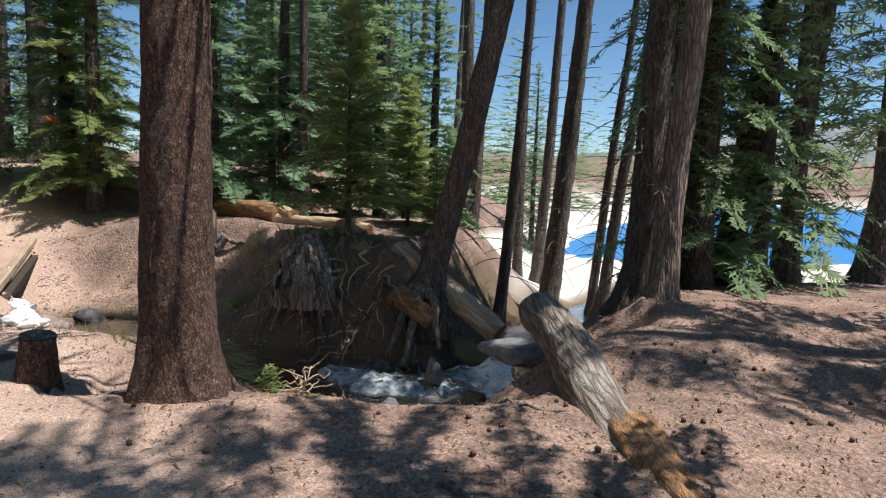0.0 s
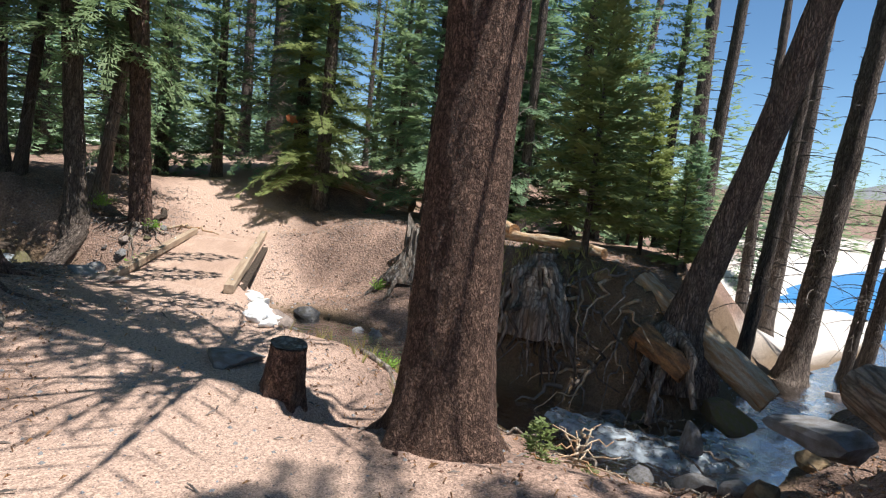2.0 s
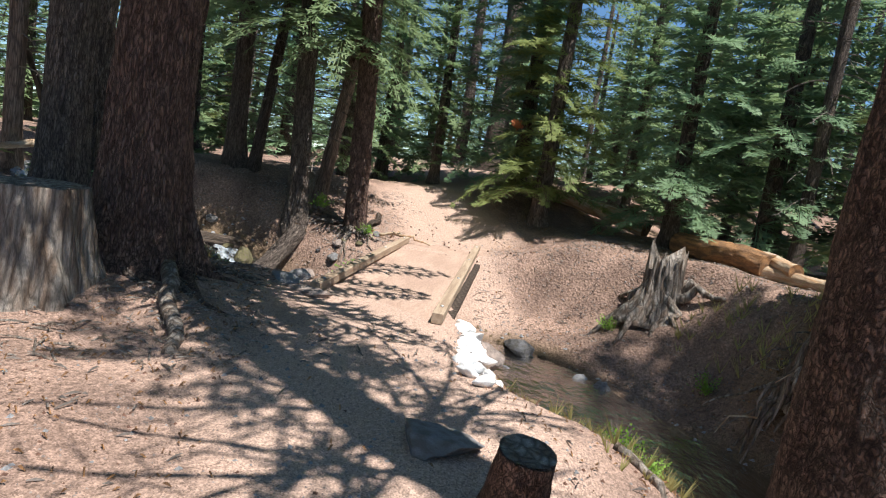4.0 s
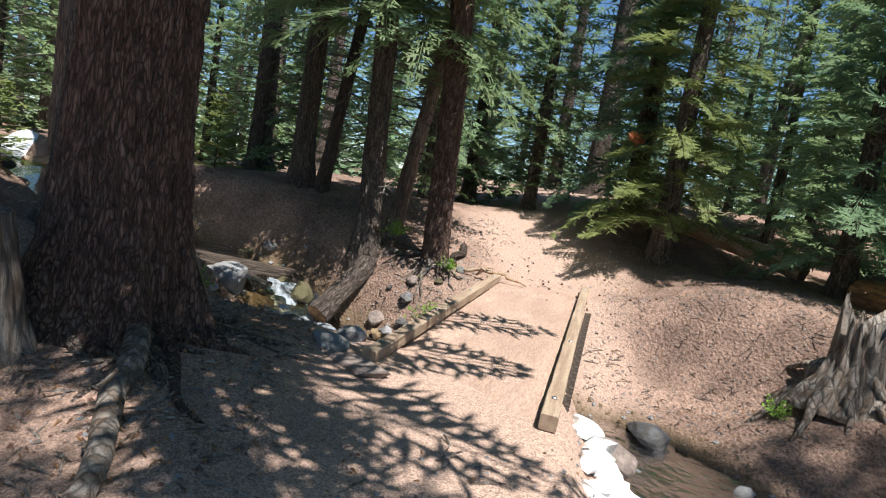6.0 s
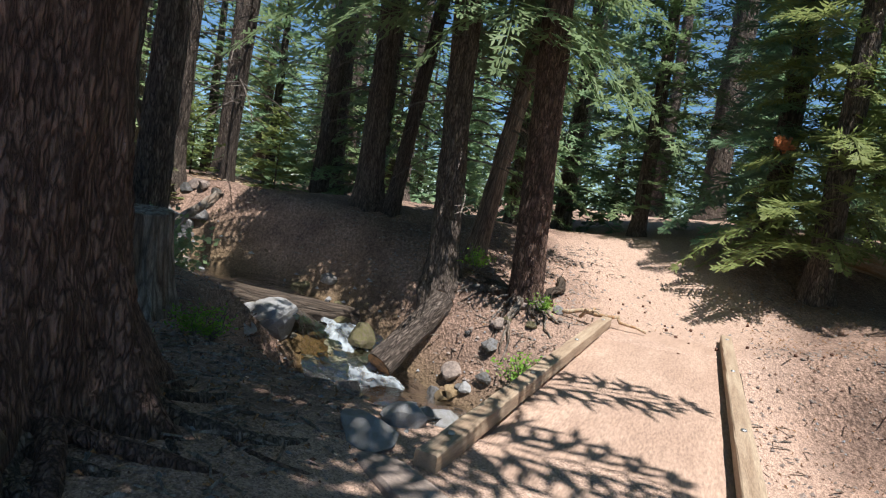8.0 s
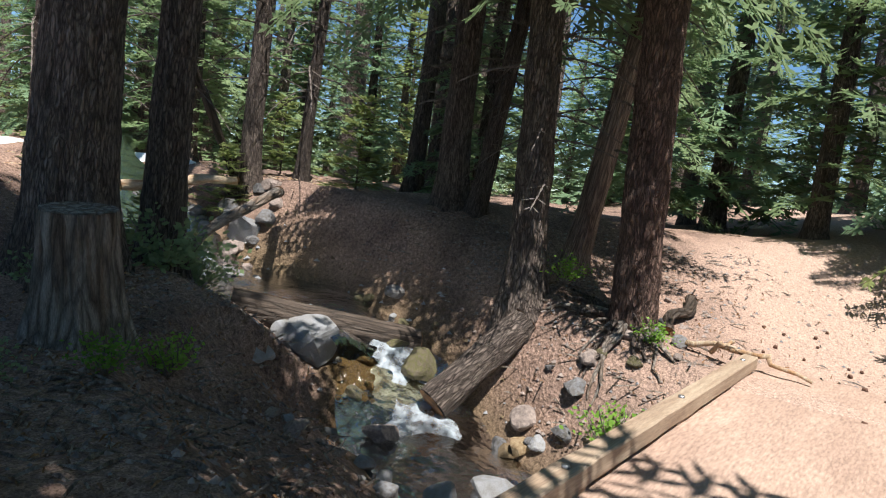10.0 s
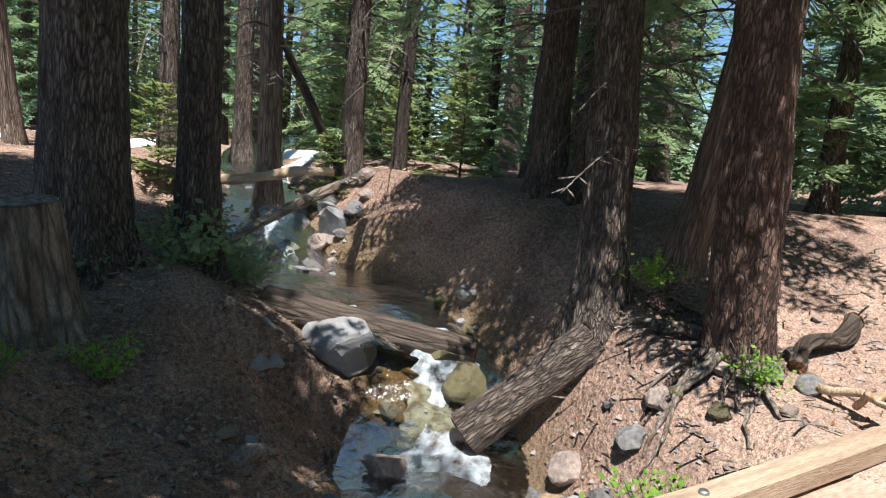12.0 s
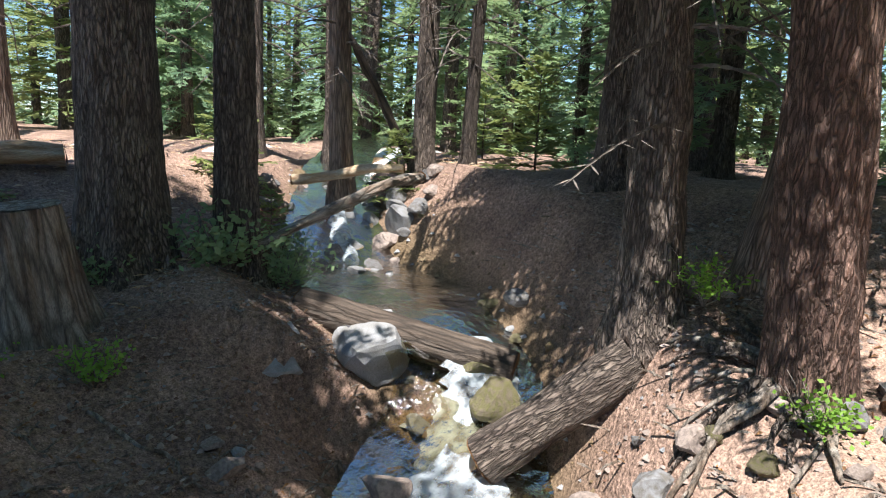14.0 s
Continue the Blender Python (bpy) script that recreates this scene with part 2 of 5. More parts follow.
# ---- the lie of the land ----
# the brook, from the snow patches down to the lake: x, y, water level, half width, width of the left and right bank
BROOK = np.array([(-24, -6, 1.7, 0.3, 0.8, 0.8), (-18, -3.2, 1.3, 0.3, 0.8, 0.8), (-15.3, -1.2, 0.95, 0.32, 0.8, 0.8), (-13.9, 0.3, 0.62, 0.35, 0.8, 0.8),
                  (-13.3, 1.0, 0.32, 0.4, 0.8, 0.9), (-12.95, 1.7, 0.0, 0.6, 0.8, 1.0), (-12.7, 2.5, -0.08, 0.65, 0.8, 1.2), (-12.35, 3.3, -0.12, 0.6, 0.8, 1.3), (-12.2, 3.9, -0.25, 0.5, 0.9, 1.4),
                  (-11.9, 4.3, -0.5, 0.45, 1.0, 1.7), (-11.3, 4.6, -0.84, 0.55, 1.0, 1.9), (-10.6, 4.95, -0.9, 0.55, 1.0, 1.7), (-9.4, 5.8, -0.92, 0.6, 1.0, 1.4), (-8.4, 6.9, -0.93, 0.6, 1.6, 1.2),
                  (-7.4, 7.75, -0.95, 0.6, 2.6, 1.3), (-5.8, 7.9, -1.02, 0.55, 2.8, 2.0), (-4.6, 8.2, -1.1, 0.6, 1.8, 2.8), (-3.6, 8.6, -1.2, 0.65, 0.8, 3.6), (-2.0, 8.9, -1.32, 0.8, 0.8, 3.6), (-1.2, 9.7, -1.38, 0.75, 0.8, 2.6),
                  (-1.0, 10.9, -1.45, 0.6, 0.9, 1.8), (-1.5, 13.4, -1.55, 0.6, 1.2, 1.8), (-1.6, 16, -1.85, 0.8, 2.0, 2.0), (-1, 22, -2.35, 1.2, 3.0, 3.0), (0, 40, -2.75, 2.0, 4.0, 4.0)])
TRAIL = np.array([(14, 4.0), (8, 2.4), (2.6, 1.6), (-1.2, 3.2), (-4.2, 4.2), (-6.4, 4.95), (-10.9, 8.0), (-12.8, 9.0), (-16, 10.6), (-20, 12.2), (-27, 14)])


def along(line, x, y):
    """Distance from the points to a polyline, and the polyline's further columns there."""
    best = np.full(x.shape, 1e9)
    turn = np.zeros(x.shape)
    cols = [np.zeros(x.shape) for _ in range(line.shape[1] - 2)]
    for a, b in zip(line[:-1], line[1:]):
        d = b[:2] - a[:2]
        u = np.clip(((x - a[0]) * d[0] + (y - a[1]) * d[1]) / (d @ d), 0, 1)
        r = np.hypot(x - a[0] - u * d[0], y - a[1] - u * d[1])
        near = r < best
        best = np.where(near, r, best)
        turn = np.where(near, d[0] * (y - a[1]) - d[1] * (x - a[0]), turn)
        for i, c in enumerate(cols):
            cols[i] = np.where(near, a[2 + i] + u * (b[2 + i] - a[2 + i]), c)
    if len(cols) == 4:
        cols[2] = np.where(turn > 0, cols[2], cols[3])
    return best, cols[:3]


def ripple(x, y, s, seed=0.0):
    return (np.sin(x * s + 1.7 * np.sin(y * s * 0.6 + seed) + seed) + np.sin(y * s * 1.13 + 1.4 * np.sin(x * s * 0.7 - seed) + 2 * seed)) * 0.5


def ground_z(x, y):
    x, y = np.asarray(x, float), np.asarray(y, float)
    z = 0.02 + 0.03 * ripple(x, y, 1.1, 0.5) + 0.012 * ripple(x, y, 4.3, 1.9)
    z = z + np.maximum(1.0 * sm(-11.2, -14.2, x), 0.9 * sm(1.8, -0.6, y) * sm(-7.0, -9.5, x))
    z = z + 0.12 * sm(-8.5, -11.0, x)
    y0 = 6.2 + 1.8 * sm(-8, -11, x)
    z = z + 0.72 * sm(0, 4.7, y - y0) * sm(-1.2, -3.4, x) * (1 - sm(15, 24, y) * sm(-14, -8, x))
    z = z + 0.06 * np.clip(y - 14, 0, 30) * sm(-8, -14, x) * sm(60, 30, y)
    east = np.maximum(np.maximum(sm(-5.0, -1.5, x), sm(14, 24, y) * sm(-14, -8, x)), sm(22, 45, y))
    fall = y - 0.45 * np.clip(x, -20, 20)
    z = z - (2.2 * sm(9.5, 26, fall) + 0.9 * sm(26, 56, fall)) * east
    z = z + 0.3 * np.exp(-((x + 6.8) ** 2 + (y - 2.7) ** 2) / 1.6) + 0.18 * np.exp(-((x + 10.7) ** 2 + (y - 1.7) ** 2) / 1.2)
    z = z - 0.5 * np.exp(-((x + 0.1) ** 2 / 1.6 + (y - 7.2) ** 2 / 1.4))
    z = z + 0.15 * np.exp(-((x - 2.2) ** 2 + (y - 10.6) ** 2) / 4) + 0.3 * np.exp(-((x - 4.5) ** 2 + (y - 16) ** 2) / 9)
    far = np.hypot(x + 5, y - 6)
    z = z + 0.35 * ripple(x, y, 0.23, 3.0) * sm(16, 35, far) * sm(80, 40, far) * (1 - east)
    d, (lev, half, bank) = along(BROOK, x, y)
    wob = 1 + 0.18 * ripple(x, y, 2.1, 4.0)
    bed = lev - 0.14 + 0.05 * ripple(x, y, 5.0, 2.2)
    rise = np.clip((d * wob - half * 0.85) / (half * 0.15 + bank), 0, 1)
    z = np.where(bed < z, bed + (z - bed) * (0.75 * rise + 0.25 * sm(0, 1, rise)), z)
    z = z - 0.42 * np.exp(-((x + 11.35) ** 2 / 0.45 + (y - 3.75) ** 2 / 0.5))
    rough_ = sm(0.9, 1.6, along(TRAIL, x, y)[0])
    z = z + rough_ * (0.012 * ripple(x, y, 7.7, 0.9) + 0.006 * ripple(x + 0.3 * y, y, 15.0, 2.6) + 0.05 * ripple(x, y, 2.6, 1.2) * sm(0.3, 1.2, d))
    cut_ = sm(2.4, 1.5, d) * sm(-5.4, -4.4, x) * sm(-0.8, -1.6, x) * sm(8.9, 9.4, y)
    z = z + cut_ * (0.11 * ripple(x, y, 5.3, 1.0) + 0.07 * ripple(x, y, 11.0, 2.0))
    # far shore and hills beyond the lake
    z = z + 5.5 * sm(165, 205, y + 0.25 * x) + 14 * sm(200, 420, y)
    # hollow under the bridge is kept clear of the trail's level
    return z


def gz(x, y):
    return float(ground_z(np.array([x]), np.array([y]))[0])


def spaced(lo, hi, step, out, grow=1.11):
    mid = list(np.arange(lo, hi, step))
    right, left, s = [], [], step
    v = mid[-1]
    while v < out:
        s *= grow
        v += s
        right.append(v)
    s, v = step, lo
    while v > -out:
        s *= grow
        v -= s
        left.append(v)
    return np.array(left[::-1] + mid + right)


gx, gy = spaced(-16.5, 5.5, 0.1, 700), spaced(-2.0, 15.0, 0.1, 700)
GX, GY = np.meshgrid(gx, gy)
GZ = ground_z(GX, GY)
nx, ny = len(gx), len(gy)
idx = np.arange(nx * ny).reshape(ny, nx)
quads = np.stack([idx[:-1, :-1], idx[:-1, 1:], idx[1:, 1:], idx[1:, :-1]], -1).reshape(-1, 4)
gme = bpy.data.meshes.new("ground")
gme.from_pydata(np.stack([GX, GY, GZ], -1).reshape(-1, 3).tolist(), [], quads.tolist())
dp, _ = along(TRAIL, GX, GY)
db, (lv, hw, bw) = along(BROOK, GX, GY)
masks = {"path": sm(1.9, 0.6, dp + 0.5 * ripple(GX, GY, 1.7, 0.3)) * 0.9,
         "beach": np.maximum(sm(-0.7, -1.5, GZ) * sm(12.5, 16, GY) * sm(1.0, 2.5, db), sm(-0.4, -2.2, GZ) * sm(120, 150, GY)),
         # second term: shade of the gully's cut bank put into the ground colour
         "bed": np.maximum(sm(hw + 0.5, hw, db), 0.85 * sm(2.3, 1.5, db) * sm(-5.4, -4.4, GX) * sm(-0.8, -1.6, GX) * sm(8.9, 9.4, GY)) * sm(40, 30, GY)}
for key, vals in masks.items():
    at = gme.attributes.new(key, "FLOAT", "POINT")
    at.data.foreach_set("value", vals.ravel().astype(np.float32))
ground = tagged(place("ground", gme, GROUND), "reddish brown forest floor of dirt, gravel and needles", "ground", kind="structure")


# ---- water ----
def catmull(line, steps):
    p = np.vstack([2 * line[0] - line[1], line, 2 * line[-1] - line[-2]])
    out = []
    for i in range(1, len(p) - 2):
        for u in np.linspace(0, 1, steps, endpoint=False):
            out.append(0.5 * (2 * p[i] + (p[i + 1] - p[i - 1]) * u + (2 * p[i - 1] - 5 * p[i] + 4 * p[i + 1] - p[i + 2]) * u * u
                              + (3 * p[i] - p[i - 1] - 3 * p[i + 1] + p[i + 2]) * u ** 3))
    out.append(line[-1])
    return np.array(out)


def brook():
    c = catmull(BROOK, 14)
    d = np.gradient(c[:, :2], axis=0)
    d /= np.linalg.norm(d, axis=1)[:, None]
    side = np.stack([-d[:, 1], d[:, 0]], 1)
    rows, across = len(c), 15
    v, f = [], []
    for i in range(rows):
        for j in range(across):
            u = (j / (across - 1) * 2 - 1) * (c[i, 3] + 0.22)
            x, y = c[i, :2] + side[i] * u
            v.append((x, y, c[i, 2] + 0.018 * math.sin(7 * x + 3 * y) * math.sin(5 * y - 2 * x)))
    for i in range(rows - 1):
        for j in range(across - 1):
            a = i * across + j
            f.append((a, a + 1, a + across + 1, a + across))
    tagged(place("stream_water", raw("stream_water", v, f), WATER), "clear shallow brook water flowing over stones", "water", kind="structure")


brook()
lv_, lf_ = [], []
for i in range(25):
    for j in range(25):
        lv_.append((-330 + 30 * i, 8 + 16 * j, -2.62))
for i in range(24):
    for j in range(24):
        lf_.append((i * 25 + j, i * 25 + j + 25, i * 25 + j + 26, i * 25 + j + 1))
tagged(place("lake_water", raw("lake_water", lv_, lf_), LAKE), "bright blue lake under a clear sky", "lake", kind="structure")

# ---- trunks ----


def trunk_mesh(name, pts, radii, sides=20, rings=60, rough=0.03, furrow=0, flare=0.0, seed=0, lobes=5):
    """A tapered, bent trunk through pts with a root flare, uneven bark and, if asked, deep furrows. Its foot is at the origin."""
    rnd = random.Random(seed)
    pts = [Vector(p) for p in pts]
    off = rnd.uniform(0, 50)
    ts = np.linspace(0, 1, rings) ** 1.35
    seg = len(pts) - 1
    v, f = [], []
    for k, t in enumerate(ts):
        u = min(t * seg, seg - 1e-6)
        i, w = int(u), u - int(u)
        p0, p1, p2, p3 = pts[max(i - 1, 0)], pts[i], pts[i + 1], pts[min(i + 2, seg)]
        c = 0.5 * (2 * p1 + (p2 - p0) * w + (2 * p0 - 5 * p1 + 4 * p2 - p3) * w * w + (3 * p1 - p0 - 3 * p2 + p3) * w ** 3)
        r = radii[i] + (radii[i + 1] - radii[i]) * w
        h = c.z
        for s in range(sides):
            a = 2 * math.pi * s / sides
            g = r
            if flare:
                fl = flare * math.exp(-max(h, -0.2) / (0.9 * r + 0.12))
                g += r * fl * (0.6 + 0.55 * max(0, math.cos(lobes * a + off)) ** 1.5 + 0.25 * math.cos(2 * a + off * 2))
            q = Vector((math.cos(a) * r * 9, math.sin(a) * r * 9, h * 2.2 + off))
            g += rough * noise.noise(q) + rough * 0.6 * noise.noise(q * 2.7)
            if furrow:
                qq = Vector((math.cos(a) * r * 17, math.sin(a) * r * 17, h * 1.3 + off))
                g -= furrow * max(0.0, 0.55 - abs(noise.noise(qq)) * 3.0)
            v.append((c.x + math.cos(a) * g, c.y + math.sin(a) * g, c.z))
    for k in range(rings - 1):
        for s in range(sides):
            a, b = k * sides + s, k * sides + (s + 1) % sides
            f.append((a, b, b + sides, a + sides))
    f.append(tuple(range((rings - 1) * sides, rings * sides)))
    return raw(name, v, f)


# ---- foliage ----


def crown_mesh(name, h0, h1, reach, count, seed, droop=0.35, lift=0.15, twig=0.11, sub=2, wid=0.26, gaps=0.15, skew=1.0, clump=False, bare=False):
    """Whorls of boughs between heights h0 and h1; every bough carries flat sprays of small needle-covered twigs."""
    rnd = random.Random(seed)
    V, F = [], []

    def leaf(p, d, n, ln, w):
        s = d.cross(n)
        i = len(V)
        V.extend((p, p + d * ln * 0.45 + s * w * 0.5, p + d * ln, p + d * ln * 0.45 - s * w * 0.5))
        F.append((i, i + 1, i + 2, i + 3))

    for k in range(count):
        t = (k + rnd.random()) / count
        h = h0 + (h1 - h0) * t ** skew
        if rnd.random() < gaps:
            continue
        rel = (h - h0) / (h1 - h0)
        L = reach * ((1 - rel) ** 0.8 * 0.93 + 0.07) * rnd.uniform(0.6, 1.12)
        if clump:
            L = reach * (0.5 + 0.5 * math.sin(math.pi * min(1, rel * 0.9 + 0.12))) * rnd.uniform(0.5, 1.1)
        a = k * 2.399 + rnd.uniform(-0.5, 0.5)
        out = Vector((math.cos(a), math.sin(a), 0))
        side = Vector((-math.sin(a), math.cos(a), 0))
        up = Vector((0, 0, 1))
        el = lift * rnd.uniform(0.2, 1.6) + rel * 0.5
        dr = droop * rnd.uniform(0.6, 1.4) * (1 - 0.7 * rel)

        def at(s):
            return out * (L * s) + up * (h + L * (el * s - dr * s * s)) + side * (0.06 * L * math.sin(3 * s + k))

        steps = max(3, int(L / twig))
        prev = at(0.0)
        for q in range(1, steps + 1):
            s = q / steps
            p = at(s)
            d = (p - prev).normalized()
            nrm = side.cross(d).normalized()
            wv = 0.008 + 0.012 * (1 - s)
            leaf(prev, d, nrm, (p - prev).length * 1.6, wv * 2)
            leaf(prev, d, side, (p - prev).length * 1.6, wv * 2)
            prev = p
            if bare and rnd.random() < 0.55:
                continue
            start = 0.5 if clump else 0.12
            if s < start and not bare:
                continue
            ln = (0.40 * L * (1.05 - s) + 0.10) * rnd.uniform(0.7, 1.2)
            ln = min(ln, 0.55)
            if clump:
                ln = rnd.uniform(0.12, 0.26)
            for sg in (-1, 1):
                tilt = rnd.uniform(-0.35, 0.2) if not clump else rnd.uniform(-1, 1)
                td = (d * 0.62 + side * sg * 0.9 + up * tilt).normalized()
                tn = td.cross(side.cross(td)).normalized() if False else (nrm + Vector((rnd.uniform(-.4, .4), rnd.uniform(-.4, .4), 0))).normalized()
                if bare:
                    leaf(p, td, tn, ln * 0.8, 0.012)
                    continue
                leaf(p, td, tn, ln, wid * ln * 0.55 + 0.018)
                for b in range(sub):
                    u = (b + 0.6) / (sub + 0.5)
                    bp = p + td * ln * u
                    for s2 in (-1, 1):
                        bd = (td * 0.75 + d * 0.2 + tn.cross(td) * s2 * 0.75 + up * rnd.uniform(-0.25, 0.25)).normalized()
                        leaf(bp, bd, tn, ln * (0.55 - 0.3 * u) + 0.05, wid * 0.11 + 0.016)
    return raw(name, V, F)


FIRS = [crown_mesh("crown", 0.5, 11.5, 2.5, 150, 11 + i, droop=0.42, lift=0.16, twig=0.14, wid=0.36, gaps=0.1) for i in range(3)]
FIRS_MID = [crown_mesh("crown", 0.3, 11.5, 2.6, 150, 21 + i, droop=0.42, lift=0.16, twig=0.24, sub=1, wid=0.6, gaps=0.06) for i in range(2)]
FIRS_HIGH = [crown_mesh("crown", 3.2, 13.5, 2.6, 165, 31 + i, droop=0.5, lift=0.1, twig=0.12, wid=0.24) for i in range(2)]
YOUNG = [crown_mesh("crown", 0.35, 4.3, 1.3, 120, 51 + i, droop=0.22, lift=0.22, twig=0.08, sub=2, wid=0.26, gaps=0.06) for i in range(2)]
SAPLING = crown_mesh("crown", 0.15, 1.4, 0.5, 34, 61, droop=0.15, lift=0.2, twig=0.06, sub=1)
PINES = [crown_mesh("crown", 5.0, 17, 2.4, 130, 71 + i, droop=0.25, lift=0.1, clump=True, twig=0.12, sub=2, wid=0.4) for i in range(3)]
SPARSE = [crown_mesh("dead_whorl", 1.2, 8.5, 1.25, 70, 81 + i, droop=0.5, lift=0.05, bare=True, twig=0.12) for i in range(2)]
FAR = crown_mesh("crown", 0.3, 9.5, 1.9, 46, 91, twig=0.32, sub=0, wid=1.2, gaps=0.05)
FIR_TRUNK = trunk_mesh("trunk", [(0, 0, -0.3), (0.02, 0, 3), (0, 0.03, 7), (0, 0, 11.6)], [0.17, 0.14, 0.09, 0.012], 12, 24, 0.015, flare=0.5, seed=5)
YOUNG_TRUNK = trunk_mesh("trunk", [(0, 0, -0.2), (0.01, 0, 1.5), (0, 0, 4.4)], [0.06, 0.045, 0.006], 8, 14, 0.006, flare=0.4, seed=6)
TALL_TRUNKS = [trunk_mesh("trunk", [(0, 0, -0.4), (0.05, 0.02, 4), (-0.04, 0.05, 9), (0.03, 0, 18)], [0.25, 0.21, 0.16, 0.03], 18, 70, 0.03, furrow=0.012, flare=0.6, seed=7 + i) for i in range(3)]


def tinted(me, material):
    """The same mesh shape with another material."""
    c = me.copy()
    c.materials.clear()
    c.materials.append(material)
    return c


FIR_KINDS = [tinted(m, s) for m, s in zip(FIRS, (NEEDLE, NEEDLE_BLUE, NEEDLE))]
FIR_MIDS = [tinted(FIRS_MID[0], NEEDLE), tinted(FIRS_MID[1], NEEDLE_BLUE), tinted(FIRS_MID[0], NEEDLE_YEL)]
FINE = [crown_mesh("crown", 0.5, 11.5, 2.5, 165, 15 + i, droop=0.42, lift=0.16, twig=0.1, wid=0.2, sub=3, gaps=0.1) for i in range(2)]
FIR_YEL, FIR_FINE = tinted(FINE[0], NEEDLE_YEL), tinted(FINE[1], NEEDLE_BLUE)
FIR_HIGH_KINDS = [tinted(m, NEEDLE) for m in FIRS_HIGH]
YOUNG_KINDS = [tinted(m, s_) for m, s_ in zip(YOUNG, (NEEDLE_BLUE, NEEDLE_YEL))]
SAPLING_GREEN = tinted(SAPLING, NEEDLE_YEL)
PINE_KINDS = [tinted(m, NEEDLE) for m in PINES]
SPARSE_KINDS = [tinted(m, TWIG) for m in SPARSE]


def thicket(name, places, material, label):
    """Many far trees as one object: copies of one small crown, each turned and scaled."""
    n_ = len(FAR.vertices)
    co = np.empty(n_ * 3)
    FAR.vertices.foreach_get("co", co)
    co = co.reshape(-1, 3)
    quads_ = np.array([tuple(p.vertices) for p in FAR.polygons])
    V, F = [], []
    for k, (x, y, z, sxy, sz) in enumerate(places):
        a = k * 2.4
        V.append(np.stack([x + sxy * (co[:, 0] * math.cos(a) - co[:, 1] * math.sin(a)), y + sxy * (co[:, 0] * math.sin(a) + co[:, 1] * math.cos(a)), z + sz * co[:, 2]], 1))
        F.append(quads_ + k * n_)
    me = bpy.data.meshes.new(name)
    me.from_pydata(np.vstack(V).tolist(), [], np.vstack(F).tolist())
    return tagged(place(name, me, material, smooth=False), label, kind="stuff")


for me_ in [FIR_TRUNK, YOUNG_TRUNK, *TALL_TRUNKS]:
    me_.materials.append(BARK_GREY)
TALL_PALE = tinted(TALL_TRUNKS[0], BARK_PALE)
TALL_RED = tinted(TALL_TRUNKS[1], BARK_RED)


def child(name, me, parent, label="", scale=(1, 1, 1), turn=0.0):
    ob = place(name, me, None, parent, label)
    ob.matrix_basis = pose(0, 0, 0, 0, 0, turn) @ Matrix.Diagonal((*scale, 1))
    return ob


def fir(x, y, h, kind=0, label="dense green fir with boughs down to the ground", group="forest firs", crown=None, width=1.0, turn=None, sink=0.0):
    """A fir with boughs low down: trunk and crown."""
    e = base_empty("fir_tree", x, y, gz(x, y) - sink, label, "tree", group, turn if turn is not None else (x * 57 + y * 31) % 360)
    s = h / 11.5
    child("trunk", FIR_TRUNK, e, scale=(s * 1.1, s * 1.1, s))
    child("crown", crown or FIR_KINDS[kind % 3], e, scale=(s * width, s * width, s))
    return e


def young_fir(x, y, h, kind=0, label="slender young fir with airy tiered boughs"):
    e = base_empty("young_fir", x, y, gz(x, y), label, "tree", "young firs", (x * 77) % 360)
    s = h / 4.4
    child("trunk", YOUNG_TRUNK, e, scale=(s, s, s))
    child("crown", YOUNG_KINDS[kind % 2], e, scale=(s, s, s))
    return e


def pine(x, y, r, h=18.0, kind=0, lean=(0, 0), trunk=None, dead=True, crown=True, label="tall conifer with a bare grey-brown trunk", z=None):
    """A tall conifer: bare lower trunk, dead twigs, crown high up. lean: degrees about x and y."""
    e = new("conifer_tree")
    e.empty_display_size = 0.2
    e.matrix_basis = pose(x, y, (gz(x, y) if z is None else z), lean[0], lean[1], 0) @ pose(0, 0, 0, 0, 0, (x * 91 + y * 17) % 360)
    tagged(e, label, "tree", "tall conifers")
    s = h / 18
    child("trunk", trunk or TALL_TRUNKS[kind % 3], e, scale=(r / 0.25, r / 0.25, s))
    if dead:
        tagged(child("dead_whorl", SPARSE_KINDS[kind % 2], e, "bare grey dead twigs", (1, 1, s), 40 * kind), kind="stuff")
    if crown:
        child("crown", PINE_KINDS[kind % 3], e, scale=(1.0, 1.0, s))
    return e


def big_tree(name, x, y, pts, radii, material, label, sides=72, rings=170, rough=0.02, furrow=0.02, flare=0.6, seed=0, lobes=5, crown=None, z=None, cs=1.0, dead=None):
    e = base_empty(name, x, y, gz(x, y) if z is None else z, label, "tree", "tall conifers")
    place("trunk", trunk_mesh("trunk", pts, radii, sides, rings, rough, furrow, flare, seed, lobes), material, e)
    top = pts[-1]
    if crown:
        c = child("crown", crown, e, scale=(cs, cs, 1))
        c.location = (top[0] * 0.6, top[1] * 0.6, 0)
    if dead:
        tagged(child("dead_whorl", dead, e, "bare grey dead twigs"), kind="stuff")
    return e

